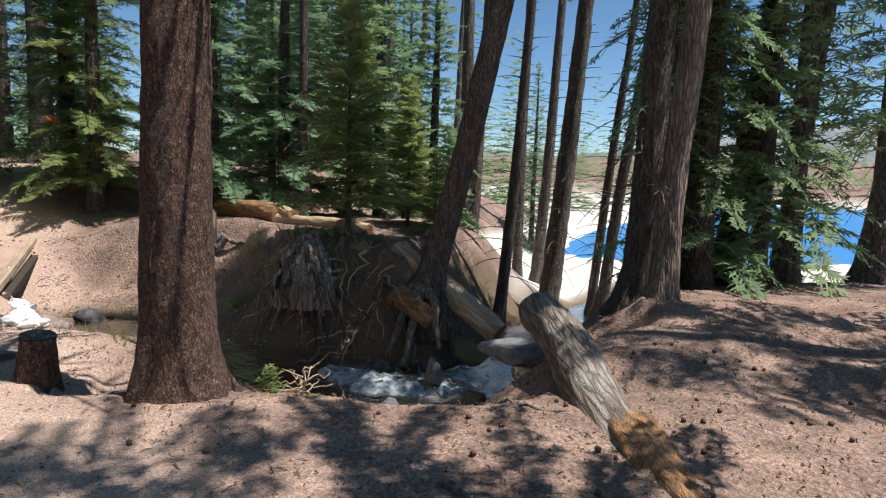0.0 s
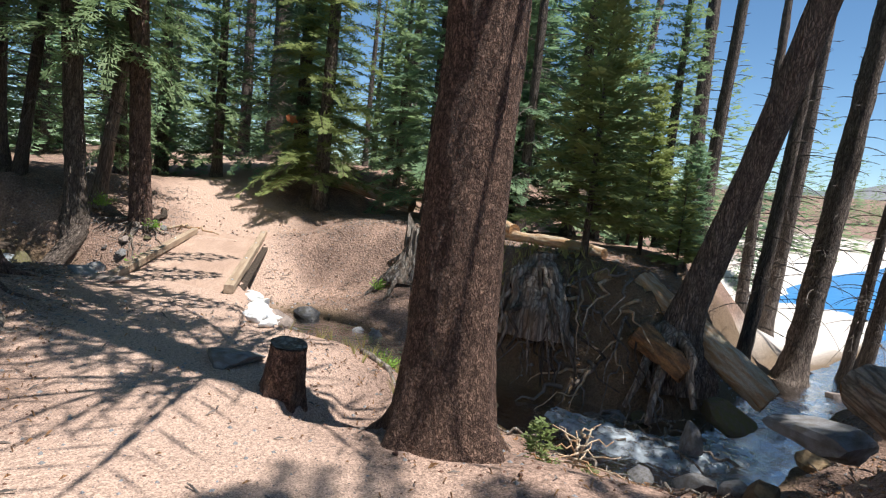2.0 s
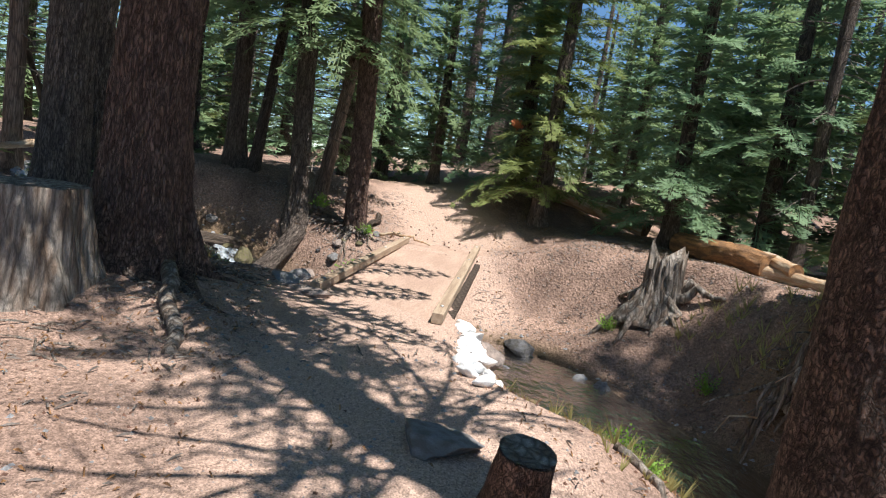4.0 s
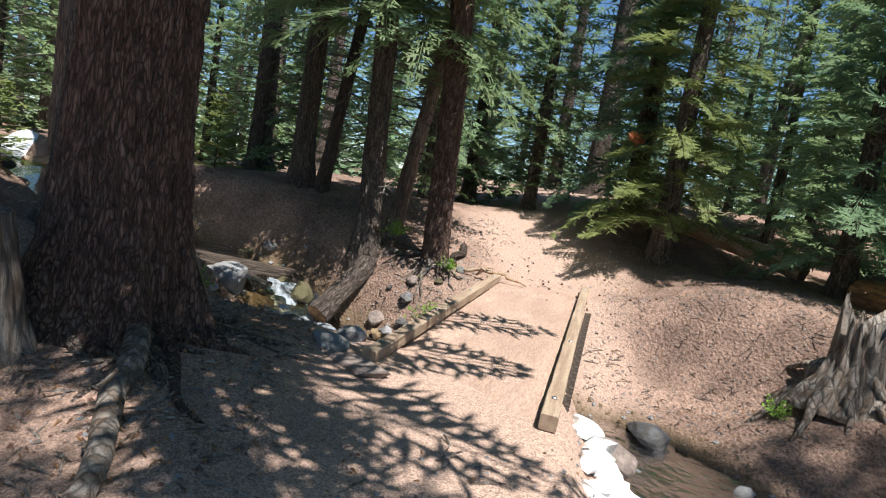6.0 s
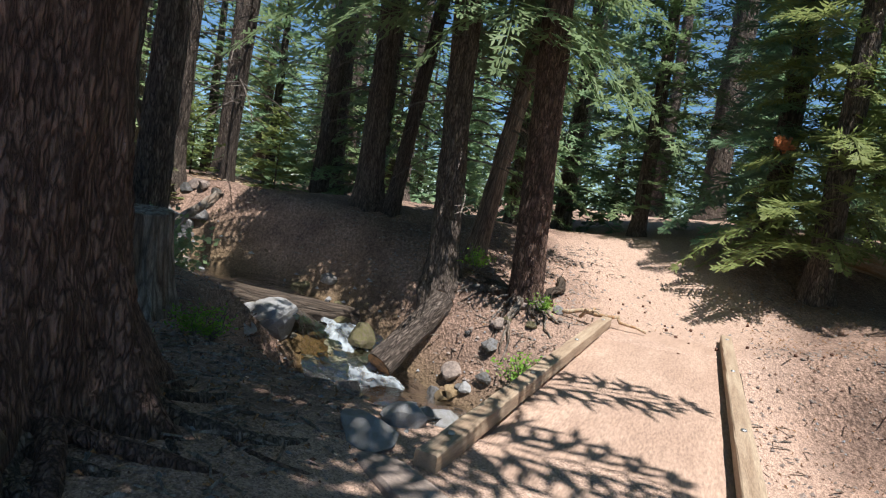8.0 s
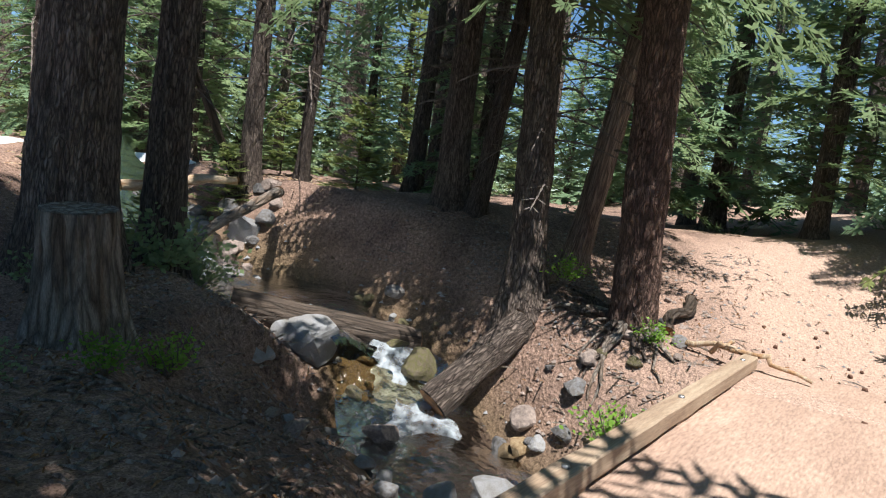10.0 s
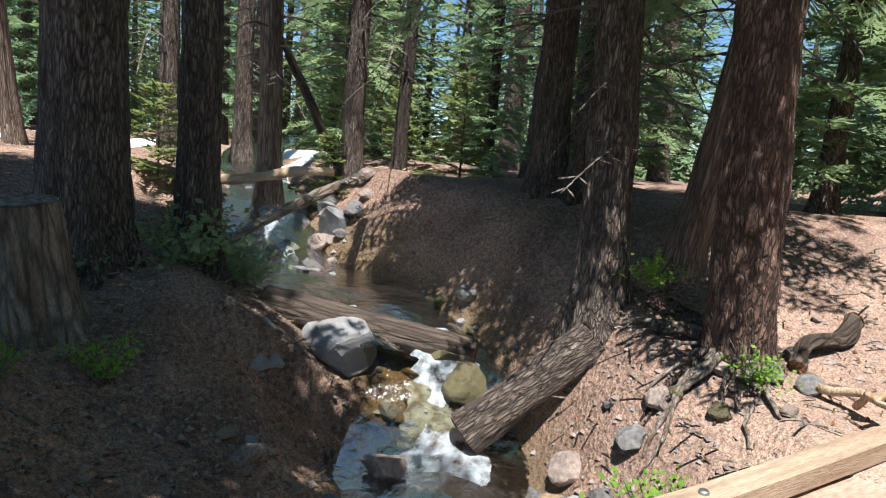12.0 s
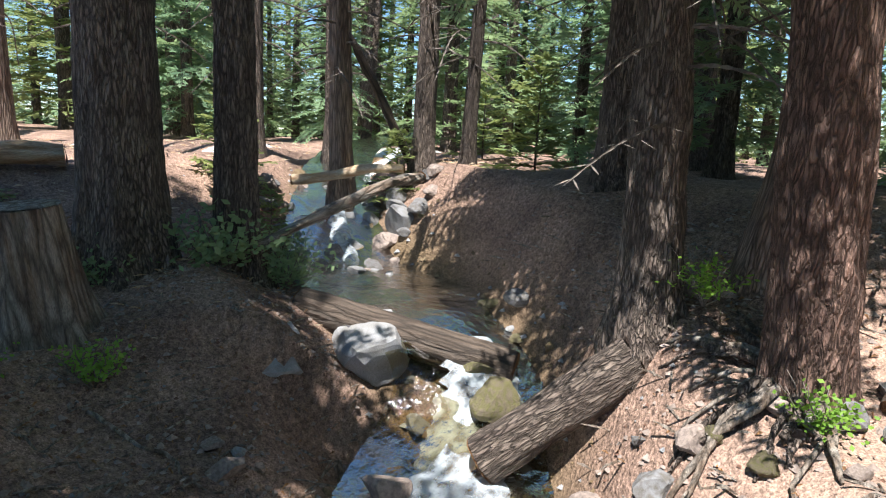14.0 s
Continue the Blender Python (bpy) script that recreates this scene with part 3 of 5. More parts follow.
# ---- the large trees by the trail ----
first_tree = big_tree("conifer_tree", -1.33, 4.82, [(0, 0, -0.3), (0.0, 0, 1.2), (0.02, 0.02, 4), (0.05, 0, 9), (0, 0, 17)], [0.31, 0.28, 0.25, 0.2, 0.05], BARK_RED,
         "thick reddish brown conifer trunk with scaly bark beside the trail", furrow=0.01, rough=0.018, flare=0.75, seed=1, lobes=4, crown=PINE_KINDS[0], cs=0.55)
tagged(child("dead_whorl", SPARSE_KINDS[1], first_tree, "bare grey dead boughs", (2.2, 2.2, 0.7)), kind="stuff").location = (0, 0, 3.2)
old_tree = big_tree("conifer_tree", -6.85, 2.7, [(0, 0, -0.3), (-0.02, 0.0, 1.4), (0.05, 0.05, 4), (0.1, 0.05, 10), (0, 0, 19)], [0.41, 0.365, 0.34, 0.28, 0.06], BARK_FURROW,
         "massive old conifer with deeply furrowed red-brown bark and spreading roots", sides=110, rings=210, furrow=0.035, rough=0.03, flare=0.7, seed=2, lobes=6)
# crown above the view, added and sized to shade the near bank
child("crown", FIR_HIGH_KINDS[1], old_tree, scale=(1.7, 1.7, 0.78)).location = (0.5, 0.3, 2.2)
bridge_tree = big_tree("conifer_tree", -11.71, 6.51, [(0, 0, -0.4), (0.06, -0.08, 1.0), (0.12, -0.2, 3.0), (0.2, -0.5, 8), (0.2, -0.6, 17)], [0.22, 0.2, 0.19, 0.16, 0.04], BARK_FURROW,
         "straight red-brown conifer rising beside the footbridge", furrow=0.018, rough=0.02, flare=0.2, seed=3, crown=PINE_KINDS[2])
# extra second crown, added to throw shade on the slope behind
child("crown", FIR_HIGH_KINDS[1], bridge_tree, scale=(0.8, 0.8, 1)).location = (-0.2, -0.6, 0.2)
big_tree("conifer_tree", -12.21, 5.48, [(0, 0, -0.5), (0.0, -0.1, 1.5), (-0.0, -0.25, 4), (-0.05, -0.5, 8), (0, -0.6, 17)], [0.21, 0.18, 0.17, 0.14, 0.04], BARK_GREY,
         "dark conifer with dead twigs on the brook's bank", furrow=0.018, rough=0.02, flare=0.4, seed=4, cs=1.0, crown=FIR_HIGH_KINDS[0], dead=SPARSE_KINDS[0])
leaner = big_tree("conifer_tree", -2.2, 10.6, [(0, 0, -0.5), (0.1, -0.03, 0.5), (0.45, -0.12, 1.6), (0.9, -0.27, 3.0), (1.7, -0.6, 5.9), (2.6, -0.9, 10), (3.0, -1.0, 15)],
         [0.34, 0.25, 0.215, 0.2, 0.17, 0.12, 0.05], BARK_GREY, "dark leaning conifer with roots clutching the brook's bank", furrow=0.015, rough=0.02, flare=0.5, seed=5, lobes=4, crown=PINE_KINDS[1], cs=0.6)
big_tree("conifer_tree", 1.66, 11.1, [(0, 0, -0.4), (0.02, 0, 1.5), (0.2, 0, 4.3), (0.4, 0, 9), (0.5, 0, 16)], [0.22, 0.19, 0.18, 0.14, 0.04], BARK_PALE,
         "pale peeling conifer trunk above the lake shore", furrow=0.012, rough=0.02, flare=0.5, seed=6, crown=PINE_KINDS[2], cs=0.8)
big_tree("conifer_tree", -10.4, 1.7, [(0, 0, -0.4), (0.0, 0, 1.5), (-0.02, 0.0, 4), (0, 0, 9), (0, 0, 17)], [0.35, 0.3, 0.28, 0.22, 0.05], BARK_GREY,
         "broad grey-brown conifer with fluted trunk and root flare", furrow=0.02, rough=0.02, flare=0.5, seed=8, lobes=7)
big_tree("conifer_tree", -11.27, 1.98, [(0, 0, -0.4), (0.0, 0, 1.5), (0.05, 0.05, 4), (0.1, 0, 9), (0, 0, 17)], [0.2, 0.18, 0.16, 0.13, 0.05], BARK_GREY,
         "dark straight conifer trunk by the brook", furrow=0.018, rough=0.02, flare=0.6, seed=9, crown=PINE_KINDS[0], cs=0.35)

# ---- other trunks: x, y, radius, lean about x and y, look ----
for x, y, r, lx, ly, look_, crown_ in [
        (-13.88, 4.42, 0.2, 0, 0, 0, 1), (-13.72, 4.8, 0.12, -6, 0, 1, 1), (-12.75, 6.0, 0.14, -7, 0, 3, 1), (-20.5, 14.6, 0.3, 0, 0, 2, 1),
        (-17.4, 12.6, 0.28, 0, 0, 0, 1), (-13.75, 0.6, 0.16, 0, 2, 3, 1), (-14.5, 1.38, 0.15, 0, 0, 2, 1), (-14.4, 2.2, 0.09, -2, 0, 1, 1),
        (-15.9, 3.6, 0.16, 0, -5, 0, 1), (-2.25, 17.6, 0.3, 0, 5, 0, 1), (1.2, 11.5, 0.25, 0, 1, 1, 1),
        (2.3, 14.6, 0.27, 0, 6, 4, 1), (3.3, 15.8, 0.2, 0, 4, 2, 1), (5.0, 16.6, 0.36, 0, 3, 0, 1), (-1.7, 20.3, 0.15, 0, 5, 1, 1),
        (-1.3, 20.0, 0.19, 0, 6, 2, 1), (-2.6, 14.96, 0.15, 0, 4, 0, 1), (-7.0, 22, 0.3, 0, 0, 1, 1), (-5.9, 20.4, 0.22, 0, 2, 2, 1),
        (-5.4, 23.5, 0.2, 0, 0, 0, 1), (-4.4, 22.8, 0.22, 0, 3, 1, 1), (-7.2, 13.2, 0.12, 0, 0, 0, 0), (-10.8, 24, 0.2, 0, 5, 3, 0),
        (-11.0, -3.3, 0.16, 0, 0, 3, 1), (-9.4, -5.5, 0.2, 0, 0, 0, 1), (-13.6, -1.2, 0.14, 0, 0, 1, 1), (-15.5, -1.6, 0.16, 0, 0, 2, 1), (-12.3, -2.6, 0.12, 0, 6, 3, 1)]:
    crown_ = crown_ and x > 1
    tr_ = {3: TALL_PALE, 4: TALL_RED}.get(look_)
    pine(x, y, r, 17 + (x * 3) % 4, look_ % 3, (lx, ly), tr_, crown=bool(crown_),
         label={3: "pale grey conifer trunk with peeling bark", 4: "red-brown conifer trunk near the lake"}.get(look_, "tall conifer with a bare grey-brown trunk and dead twigs"))

# ---- firs that stand out ----
young_fir(-3.75, 10.4, 4.4, 1)
young_fir(-4.3, 13.4, 3.4, 1)
young_fir(-3.6, 14.0, 2.6, 0)
young_fir(-3.3, 12.9, 1.9, 1)
young_fir(-5.4, 15.0, 3.0, 1)
fir(-11.9, 10.9, 12, 2, "tall yellow-green fir with rusty dead twig beside the trail", crown=FIR_YEL, width=0.75)
fir(-13.6, 11.3, 13, 0, "tall dark green fir beside the trail", crown=FIR_FINE, width=0.8)
fir(-9.3, 12.3, 10.5, 1, "tall blue-green fir with grey lower twigs", crown=FIR_FINE, width=0.8)
fir(-8.2, 13.6, 11, 1, "tall blue-green fir at the clearing's edge", crown=FIR_FINE, width=0.85)
fir(-6.9, 14.8, 10, 0, "dense green fir behind the fallen logs", width=0.9)
fir(-7.7, 17.3, 13, 1, "tall blue-green fir in the forest", width=0.9)
fir(-5.4, 16.6, 9, 0, "tall green fir in the forest", width=0.8)
fir(-14.6, 9.4, 9, 2, "green fir at the trail's bend", width=0.8)
fir(-15.3, 7.2, 8, 0, "green fir behind the footbridge", width=0.8)
fir(-16.6, 8.7, 11, 1, "blue-green fir behind the footbridge", width=0.85)
fir(-16.6, 2.6, 6, 1, "light green young fir above the brook", width=0.8)
fir(-16.4, 4.7, 9, 2, "green fir above the brook", width=0.8)
for x, y, h, k in [(2.0, 13.2, 12, 0), (2.9, 14.0, 10, 2), (3.4, 14.9, 13, 0), (1.7, 14.2, 13, 2)]:
    fir(x, y, h, k, "dark shaded fir between trunks above the lake", width=0.62)
# two conifers out of view, added only for the shade they cast
pine(6.9, 10.4, 0.25, 16, 0, dead=False, label="unseen tall conifer added to shade the ground above the lake")
pine(5.0, 4.7, 0.2, 15, 1, dead=False, label="unseen tall conifer added to shade the trail")

fir(1.5, 12.8, 12, 0, "dark conifer with high boughs above the gully", crown=FIR_HIGH_KINDS[0], width=0.7)
fir(5.0, 16.65, 12, 0, "conifer above the lake with drooping dark boughs", crown=FIR_HIGH_KINDS[1], width=0.9)

# ---- the forest round about ----
rng = random.Random(42)
made, tries = [], 0
while len(made) < 195 and tries < 9000:
    tries += 1
    zone = rng.random()
    if zone < 0.45:
        x, y = rng.uniform(-46, -12), rng.uniform(-22, 34)
    elif zone < 0.72:
        x, y = rng.uniform(-58, -14), rng.uniform(-42, -3)
    elif zone < 0.88:
        x, y = rng.uniform(-32, -4), rng.uniform(15, 40)
    else:
        x, y = rng.uniform(-14, 16), rng.uniform(-24, -4)
    if ((x + 5) / 10.5) ** 2 + ((y - 4.5) / 8.0) ** 2 < 1 or ((x + 11) / 6.5) ** 2 + ((y + 4) / 3.6) ** 2 < 1 or ((x + 15) / 3.6) ** 2 + ((y + 0.5) / 3.6) ** 2 < 1:
        continue
    if along(TRAIL, np.array([x]), np.array([y]))[0][0] < 2.0 or along(BROOK, np.array([x]), np.array([y]))[0][0] < 1.5:
        continue
    if y > 15 and abs((x + 7) * 0.92 + (y - 24) * 0.39) < 2.2:
        continue
    if y > 14.5 and x > -8.5:
        continue
    if any((x - a) ** 2 + (y - b) ** 2 < 3.2 for a, b in made):
        continue
    made.append((x, y))
    k = rng.randrange(3)
    near_ = (x + 7) ** 2 + (y - 6) ** 2 < 20 ** 2
    if rng.random() < 0.75:
        fir(x, y, rng.uniform(6, 11) if near_ else rng.uniform(9, 15), k, "green fir in the surrounding forest", width=rng.uniform(0.7, 1.0), crown=None if near_ else FIR_MIDS[rng.choice((0, 1, 0, 2))])
    else:
        pine(x, y, rng.uniform(0.14, 0.3), rng.uniform(14, 19), k, (rng.uniform(-3, 3), rng.uniform(-3, 3)), crown=rng.random() < 0.35, label="tall conifer with a bare trunk in the forest")

# far shore
far_ = []
for i in range(420):
    x = -110 + 330 * rng.random()
    y = 190 - 0.25 * x + 110 * rng.random() ** 2
    q = rng.uniform(0.8, 1.6)
    far_.append((x, y, gz(x, y) - 0.2, q, q))
thicket("far_shore_forest", far_, NEEDLE, "small distant conifers along the far lake shore")
far_ = []
while len(far_) < 330:
    a, r = radians(rng.uniform(95, 262)), rng.uniform(38, 95)
    x, y = -6 + r * math.cos(a), 6 + r * math.sin(a)
    if y > 30 and x > -14:
        continue
    q = rng.uniform(1.0, 1.7)
    far_.append((x, y, gz(x, y) - 0.3, q * 1.25, q))
thicket("distant_forest", far_, NEEDLE, "dense distant conifers closing the forest")


def hills(name, y, x0, x1, h, seed, material):
    rnd = random.Random(seed)
    v, f = [], []
    n_ = 90
    for i in range(n_ + 1):
        u = i / n_
        x = x0 + (x1 - x0) * u
        top = h * (0.35 + 0.5 * sm(0, 1, u) + 0.22 * noise.noise(Vector((u * 5, seed, 0))) + 0.06 * noise.noise(Vector((u * 23, seed, 3))))
        for j in range(6):
            w = j / 5
            v.append((x, y + 260 * w + 12 * noise.noise(Vector((u * 30, w * 4, seed))), -4 + top * w ** 0.8))
    for i in range(n_):
        for j in range(5):
            a = i * 6 + j
            f.append((a, a + 6, a + 7, a + 1))
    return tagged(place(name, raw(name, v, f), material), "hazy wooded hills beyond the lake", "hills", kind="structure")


# distance haze is put into the hills' bluish grey colour
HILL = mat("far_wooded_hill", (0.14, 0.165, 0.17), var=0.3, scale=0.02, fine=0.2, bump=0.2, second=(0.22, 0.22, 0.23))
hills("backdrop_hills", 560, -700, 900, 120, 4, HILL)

# ---- the footbridge ----
A0, A1 = Vector((-7.0, 4.52, 0)), Vector((-11.1, 7.36, 0))
B0, B1 = Vector((-5.85, 5.52, 0)), Vector((-10.75, 8.75, 0))


def beam(p0, p1, z0, w, h, seed):
    """A squared timber from p0 to p1, its long edges worn."""
    d = p1 - p0
    L = d.length
    bm = bmesh.new()
    rings = []
    for i in range(25):
        u = i / 24
        ring = []
        for a, b in ((-1, -1), (-1, 1), (1, 1), (1, -1)):
            for k in (0, 1):
                c = 0.14
                dx, dz = (a * w / 2, b * h / 2)
                if k == (0 if a * b > 0 else 1):
                    dx *= 1 - c
                else:
                    dz *= 1 - c
                j = 0.006 * noise.noise(Vector((u * 20 + seed, a * 3 + k, b * 5)))
                ring.append(bm.verts.new((L * u, dx + j, dz + j + z0 + h / 2)))
        rings.append(ring)
    for r0, r1 in zip(rings, rings[1:]):
        for k in range(8):
            bm.faces.new((r0[k], r0[(k + 1) % 8], r1[(k + 1) % 8], r1[k]))
    bm.faces.new(rings[0][::-1])
    bm.faces.new(rings[-1])
    bmesh.ops.recalc_face_normals(bm, faces=bm.faces)
    return bm


bridge = base_empty("footbridge", A0.x, A0.y, 0, "short dirt-covered wooden footbridge with low timber kerbs", "bridge")
bridge.matrix_basis = bridge.matrix_basis @ Matrix.Rotation(-radians(1.5), 4, (A1 - A0).cross(Vector((0, 0, -1))).normalized())


def under(ob, p0, p1):
    d = p1 - p0
    ob.matrix_basis = Matrix.Translation(p0 - A0) @ pose(0, 0, 0, 0, 0, math.degrees(math.atan2(d.y, d.x)))
    return ob


for p0, p1, s in ((A0, A1, 1), (B0, B1, 2)):
    kerb = under(part("kerb", beam(p0, p1, 0.03, 0.12, 0.11, s), WOOD_CURB, bridge, "weathered tan timber kerb", smooth=False), p0, p1)
    L = (p1 - p0).length
    for u in (0.06, 0.36, 0.66, 0.95):
        bm = beam(Vector((0, 0, 0)), Vector((0.3, 0, 0)), -0.03, 0.1, 0.065, s + u)
        b = part("spacer_block", bm, WOOD_CURB, kerb, smooth=False)
        b.location = (L * u - 0.16, 0, 0)
        bm = bmesh.new()
        bmesh.ops.create_cone(bm, segments=12, radius1=0.022, radius2=0.018, depth=0.014, cap_ends=True)
        b = part("bolt", bm, BOLT, kerb)
        b.location = (L * u, 0, 0.144)

# deck: planks on two stringers, under a layer of packed dirt
mid0, mid1 = (A0 + B0) / 2, (A1 + B1) / 2
dm = mid1 - mid0
DL = dm.length
for k, off in enumerate((-0.6, 0.6)):
    s = under(part("stringer", beam(Vector((0, 0, 0)), Vector((DL + 0.6, 0, 0)), -0.42, 0.24, 0.26, 7 + k), WOOD_DARK, bridge), mid0, mid1)
    s.matrix_basis = s.matrix_basis @ Matrix.Translation((-0.3, off, 0))
for k in range(24):
    p = under(part("deck_plank", beam(Vector((0, 0, 0)), Vector((1.68, 0, 0)), -0.15, DL / 24 - 0.012, 0.07, 20 + k), WOOD_DARK, bridge), mid0, mid1)
    p.matrix_basis = p.matrix_basis @ pose(DL * (k + 0.5) / 24, -0.84, 0, 0, 0, 90)
v, f = [], []
NU, NV = 110, 30
for i in range(NU + 1):
    for j in range(NV + 1):
        u, w = -0.5 + (DL + 1.0) * i / NU, -0.76 + 1.52 * j / NV
        z = 0.012 + 0.012 * noise.noise(Vector((u * 2, w * 3, 1))) + 0.005 * noise.noise(Vector((u * 11, w * 11, 5)))
        z -= 0.05 * (sm(0, -0.5, u) + sm(DL, DL + 0.5, u)) + 0.03 * sm(0.6, 0.76, abs(w))
        v.append((u, w, float(z)))
for i in range(NU):
    for j in range(NV):
        a = i * (NV + 1) + j
        f.append((a, a + NV + 1, a + NV + 2, a + 1))
DIRT = mat("packed_path_dirt", (0.43, 0.305, 0.24), rough=0.95, var=0.3, scale=1.5, fine=35, bump=0.4, dist=0.02, second=(0.36, 0.25, 0.195), stretch=(0.5, 2, 1), spec=0.1)
dirt = under(place("dirt_surface", raw("dirt_surface", v, f), DIRT, bridge, "smooth packed reddish dirt"), mid0, mid1)


# ---- logs and stumps ----
def log(p0, p1, r0, r1, material, label, seed=0, name="fallen_log", bend=0.05, end=None, sides=40, rings=70, furrow=0.012, rough=0.02):
    p0, p1 = Vector(p0), Vector(p1)
    d = p1 - p0
    L = d.length
    me = trunk_mesh("log", [(0, 0, 0), (bend, 0, L * 0.35), (-bend, bend, L * 0.7), (0, 0, L)], [r0, r0 * 0.6 + r1 * 0.4, r0 * 0.3 + r1 * 0.7, r1], sides, rings, rough, furrow, 0, seed)
    me.name = name
    e = tagged(new(name), label, "log")
    e.empty_display_size = 0.2
    e.matrix_basis = Matrix.Translation(p0) @ d.to_track_quat("Z", "Y").to_matrix().to_4x4()
    place("log_body", me, material, e)
    for z, r, up in ((0.0, r0, -1), (L, r1, 1)):
        bm = bmesh.new()
        c = bm.verts.new((0, 0, z + up * 0.01))
        ring = [bm.verts.new((math.cos(a) * r * 0.97, math.sin(a) * r * 0.97, z + up * (0.012 + 0.02 * noise.noise(Vector((a, seed, z)))))) for a in np.linspace(0, 2 * math.pi, 24, endpoint=False)]
        for k in range(24):
            bm.faces.new((c, ring[k], ring[(k + 1) % 24]) if up > 0 else (c, ring[(k + 1) % 24], ring[k]))
        part("end_grain", bm, end or WOOD_ROT, e, smooth=False)
    return e


def stump(x, y, r, h, material, label, lean=(0, 0), flare=0.5, seed=0, top=None, jag=0.03, z=None, furrow=0.03, lobes=5):
    e = base_empty("tree_stump", x, y, gz(x, y) if z is None else z, label, "stump")
    e.matrix_basis = e.matrix_basis @ pose(0, 0, 0, lean[0], lean[1], 0)
    me = trunk_mesh("stump_body", [(0, 0, -0.25), (0, 0, h * 0.4), (0, 0, h)], [r * 1.08, r, r * 0.96], 72, 50, r * 0.07, furrow, flare, seed, lobes)
    if jag:
        for v_ in me.vertices:
            if v_.co.z > h * 0.75:
                a = math.atan2(v_.co.y, v_.co.x)
                v_.co.z += jag * (noise.noise(Vector((math.cos(a) * 3, math.sin(a) * 3, seed))) * 1.5 + 0.3) * (v_.co.z - h * 0.75) / (h * 0.25)
    place("stump_body", me, material, e)
    if top:
        bm = bmesh.new()
        c = bm.verts.new((0, 0, h + 0.004))
        ring = [[bm.verts.new((math.cos(a) * r * q, math.sin(a) * r * q, h + 0.006 + 0.01 * noise.noise(Vector((math.cos(a) * 4 * q, math.sin(a) * 4 * q, seed))))) for a in np.linspace(0, 2 * math.pi, 32, endpoint=False)] for q in (0.3, 0.65, 0.97)]
        for k in range(32):
            bm.faces.new((c, ring[0][k], ring[0][(k + 1) % 32]))
            for p, q in zip(ring, ring[1:]):
                bm.faces.new((p[k], q[k], q[(k + 1) % 32], p[(k + 1) % 32]))
        part("cut_top", bm, top, e, "flat sawn top with growth rings")
    return e


big_log = log((2.74, 4.9, -0.2), (0.42, 8.95, 0.1), 0.24, 0.27, WOOD_GREY, "long barkless grey log slanting over the gully, one end rotten", 21, end=WOOD_ROT, furrow=0.03)
place("rotten_end", trunk_mesh("rotten_end", [(0, 0, -0.12), (0, 0, 0.5), (0, 0, 1.25)], [0.29, 0.285, 0.255], 48, 40, 0.06, 0.06, 0, 55), WOOD_ROT, big_log, "crumbling orange rotten wood")
stump(-2.55, 4.32, 0.14, 0.42, BARK_RED, "short brown sawn stump beside the trail", (0, 8), 0.35, 31, WOOD_GREY, 0.0, furrow=0.008)
stump(-6.1, 1.93, 0.38, 0.8, WOOD_GREY, "thick grey weathered stump with orange rot, sawn flat", (0, 0), 0.35, 32, WOOD_GREY, 0.0)
stump(-9.55, 2.45, 0.23, 0.82, WOOD_GREY, "leaning barkless grey stump with a flat sawn top", (0, 6), 0.45, 33, WOOD_GREY, 0.0)
GSX, GSY = -7.2, 10.1
grey_stump = stump(GSX, GSY, 0.27, 0.68, WOOD_GREY, "tall jagged silver-grey stump with spreading roots", (0, 0), 0.75, 34, None, 0.35, furrow=0.09, lobes=4)
log((-11.5, 2.6, -0.08), (-12.25, 4.4, -0.38), 0.17, 0.16, WOOD_DARK, "dark wet log damming the brook", 22, bend=0.02)
log((-11.4, 4.72, -0.7), (-11.97, 5.5, 0.08), 0.18, 0.17, BARK_GREY, "thick weathered log slab leaning on the bank over the falls", 23, bend=0.0, furrow=0.03)


# ---- small builders ----
def tube_into(bm, pts, r0, r1, sides=8, seed=0, rough=0.15):
    pts = [Vector(p) for p in pts]
    n_ = len(pts)
    prev = None
    for i, p in enumerate(pts):
        d = (pts[min(i + 1, n_ - 1)] - pts[max(i - 1, 0)]).normalized()
        a = d.orthogonal().normalized()
        b = d.cross(a)
        if prev:
            a = (prev - d * prev.dot(d)).normalized()
            b = d.cross(a)
        prev = a
        r = r0 + (r1 - r0) * i / (n_ - 1)
        ring = []
        for k in range(sides):
            t = 2 * math.pi * k / sides
            q = r * (1 + rough * noise.noise(Vector((i * 0.7 + seed, k * 1.3, seed))))
            ring.append(bm.verts.new(p + a * math.cos(t) * q + b * math.sin(t) * q))
        if i:
            for k in range(sides):
                bm.faces.new((last[k], last[(k + 1) % sides], ring[(k + 1) % sides], ring[k]))
        else:
            bm.faces.new(ring[::-1])
        last = ring
    bm.faces.new(last)


def wander(p0, p1, n_, amp, seed, sag=0.0):
    p0, p1 = Vector(p0), Vector(p1)
    out = []
    for i in range(n_):
        u = i / (n_ - 1)
        w = math.sin(math.pi * u)
        off = Vector((noise.noise(Vector((u * 3, seed, 0))), noise.noise(Vector((u * 3, seed, 7))), noise.noise(Vector((u * 3, seed, 13)))))
        out.append(p0.lerp(p1, u) + off * amp * (0.3 + w) + Vector((0, 0, -sag * w)))
    return out


def branch_mesh(name, pts, r0, r1, sides=8, seed=0):
    bm = bmesh.new()
    tube_into(bm, pts, r0, r1, sides, seed)
    me = bpy.data.meshes.new(name)
    bm.to_mesh(me)
    bm.free()
    return me


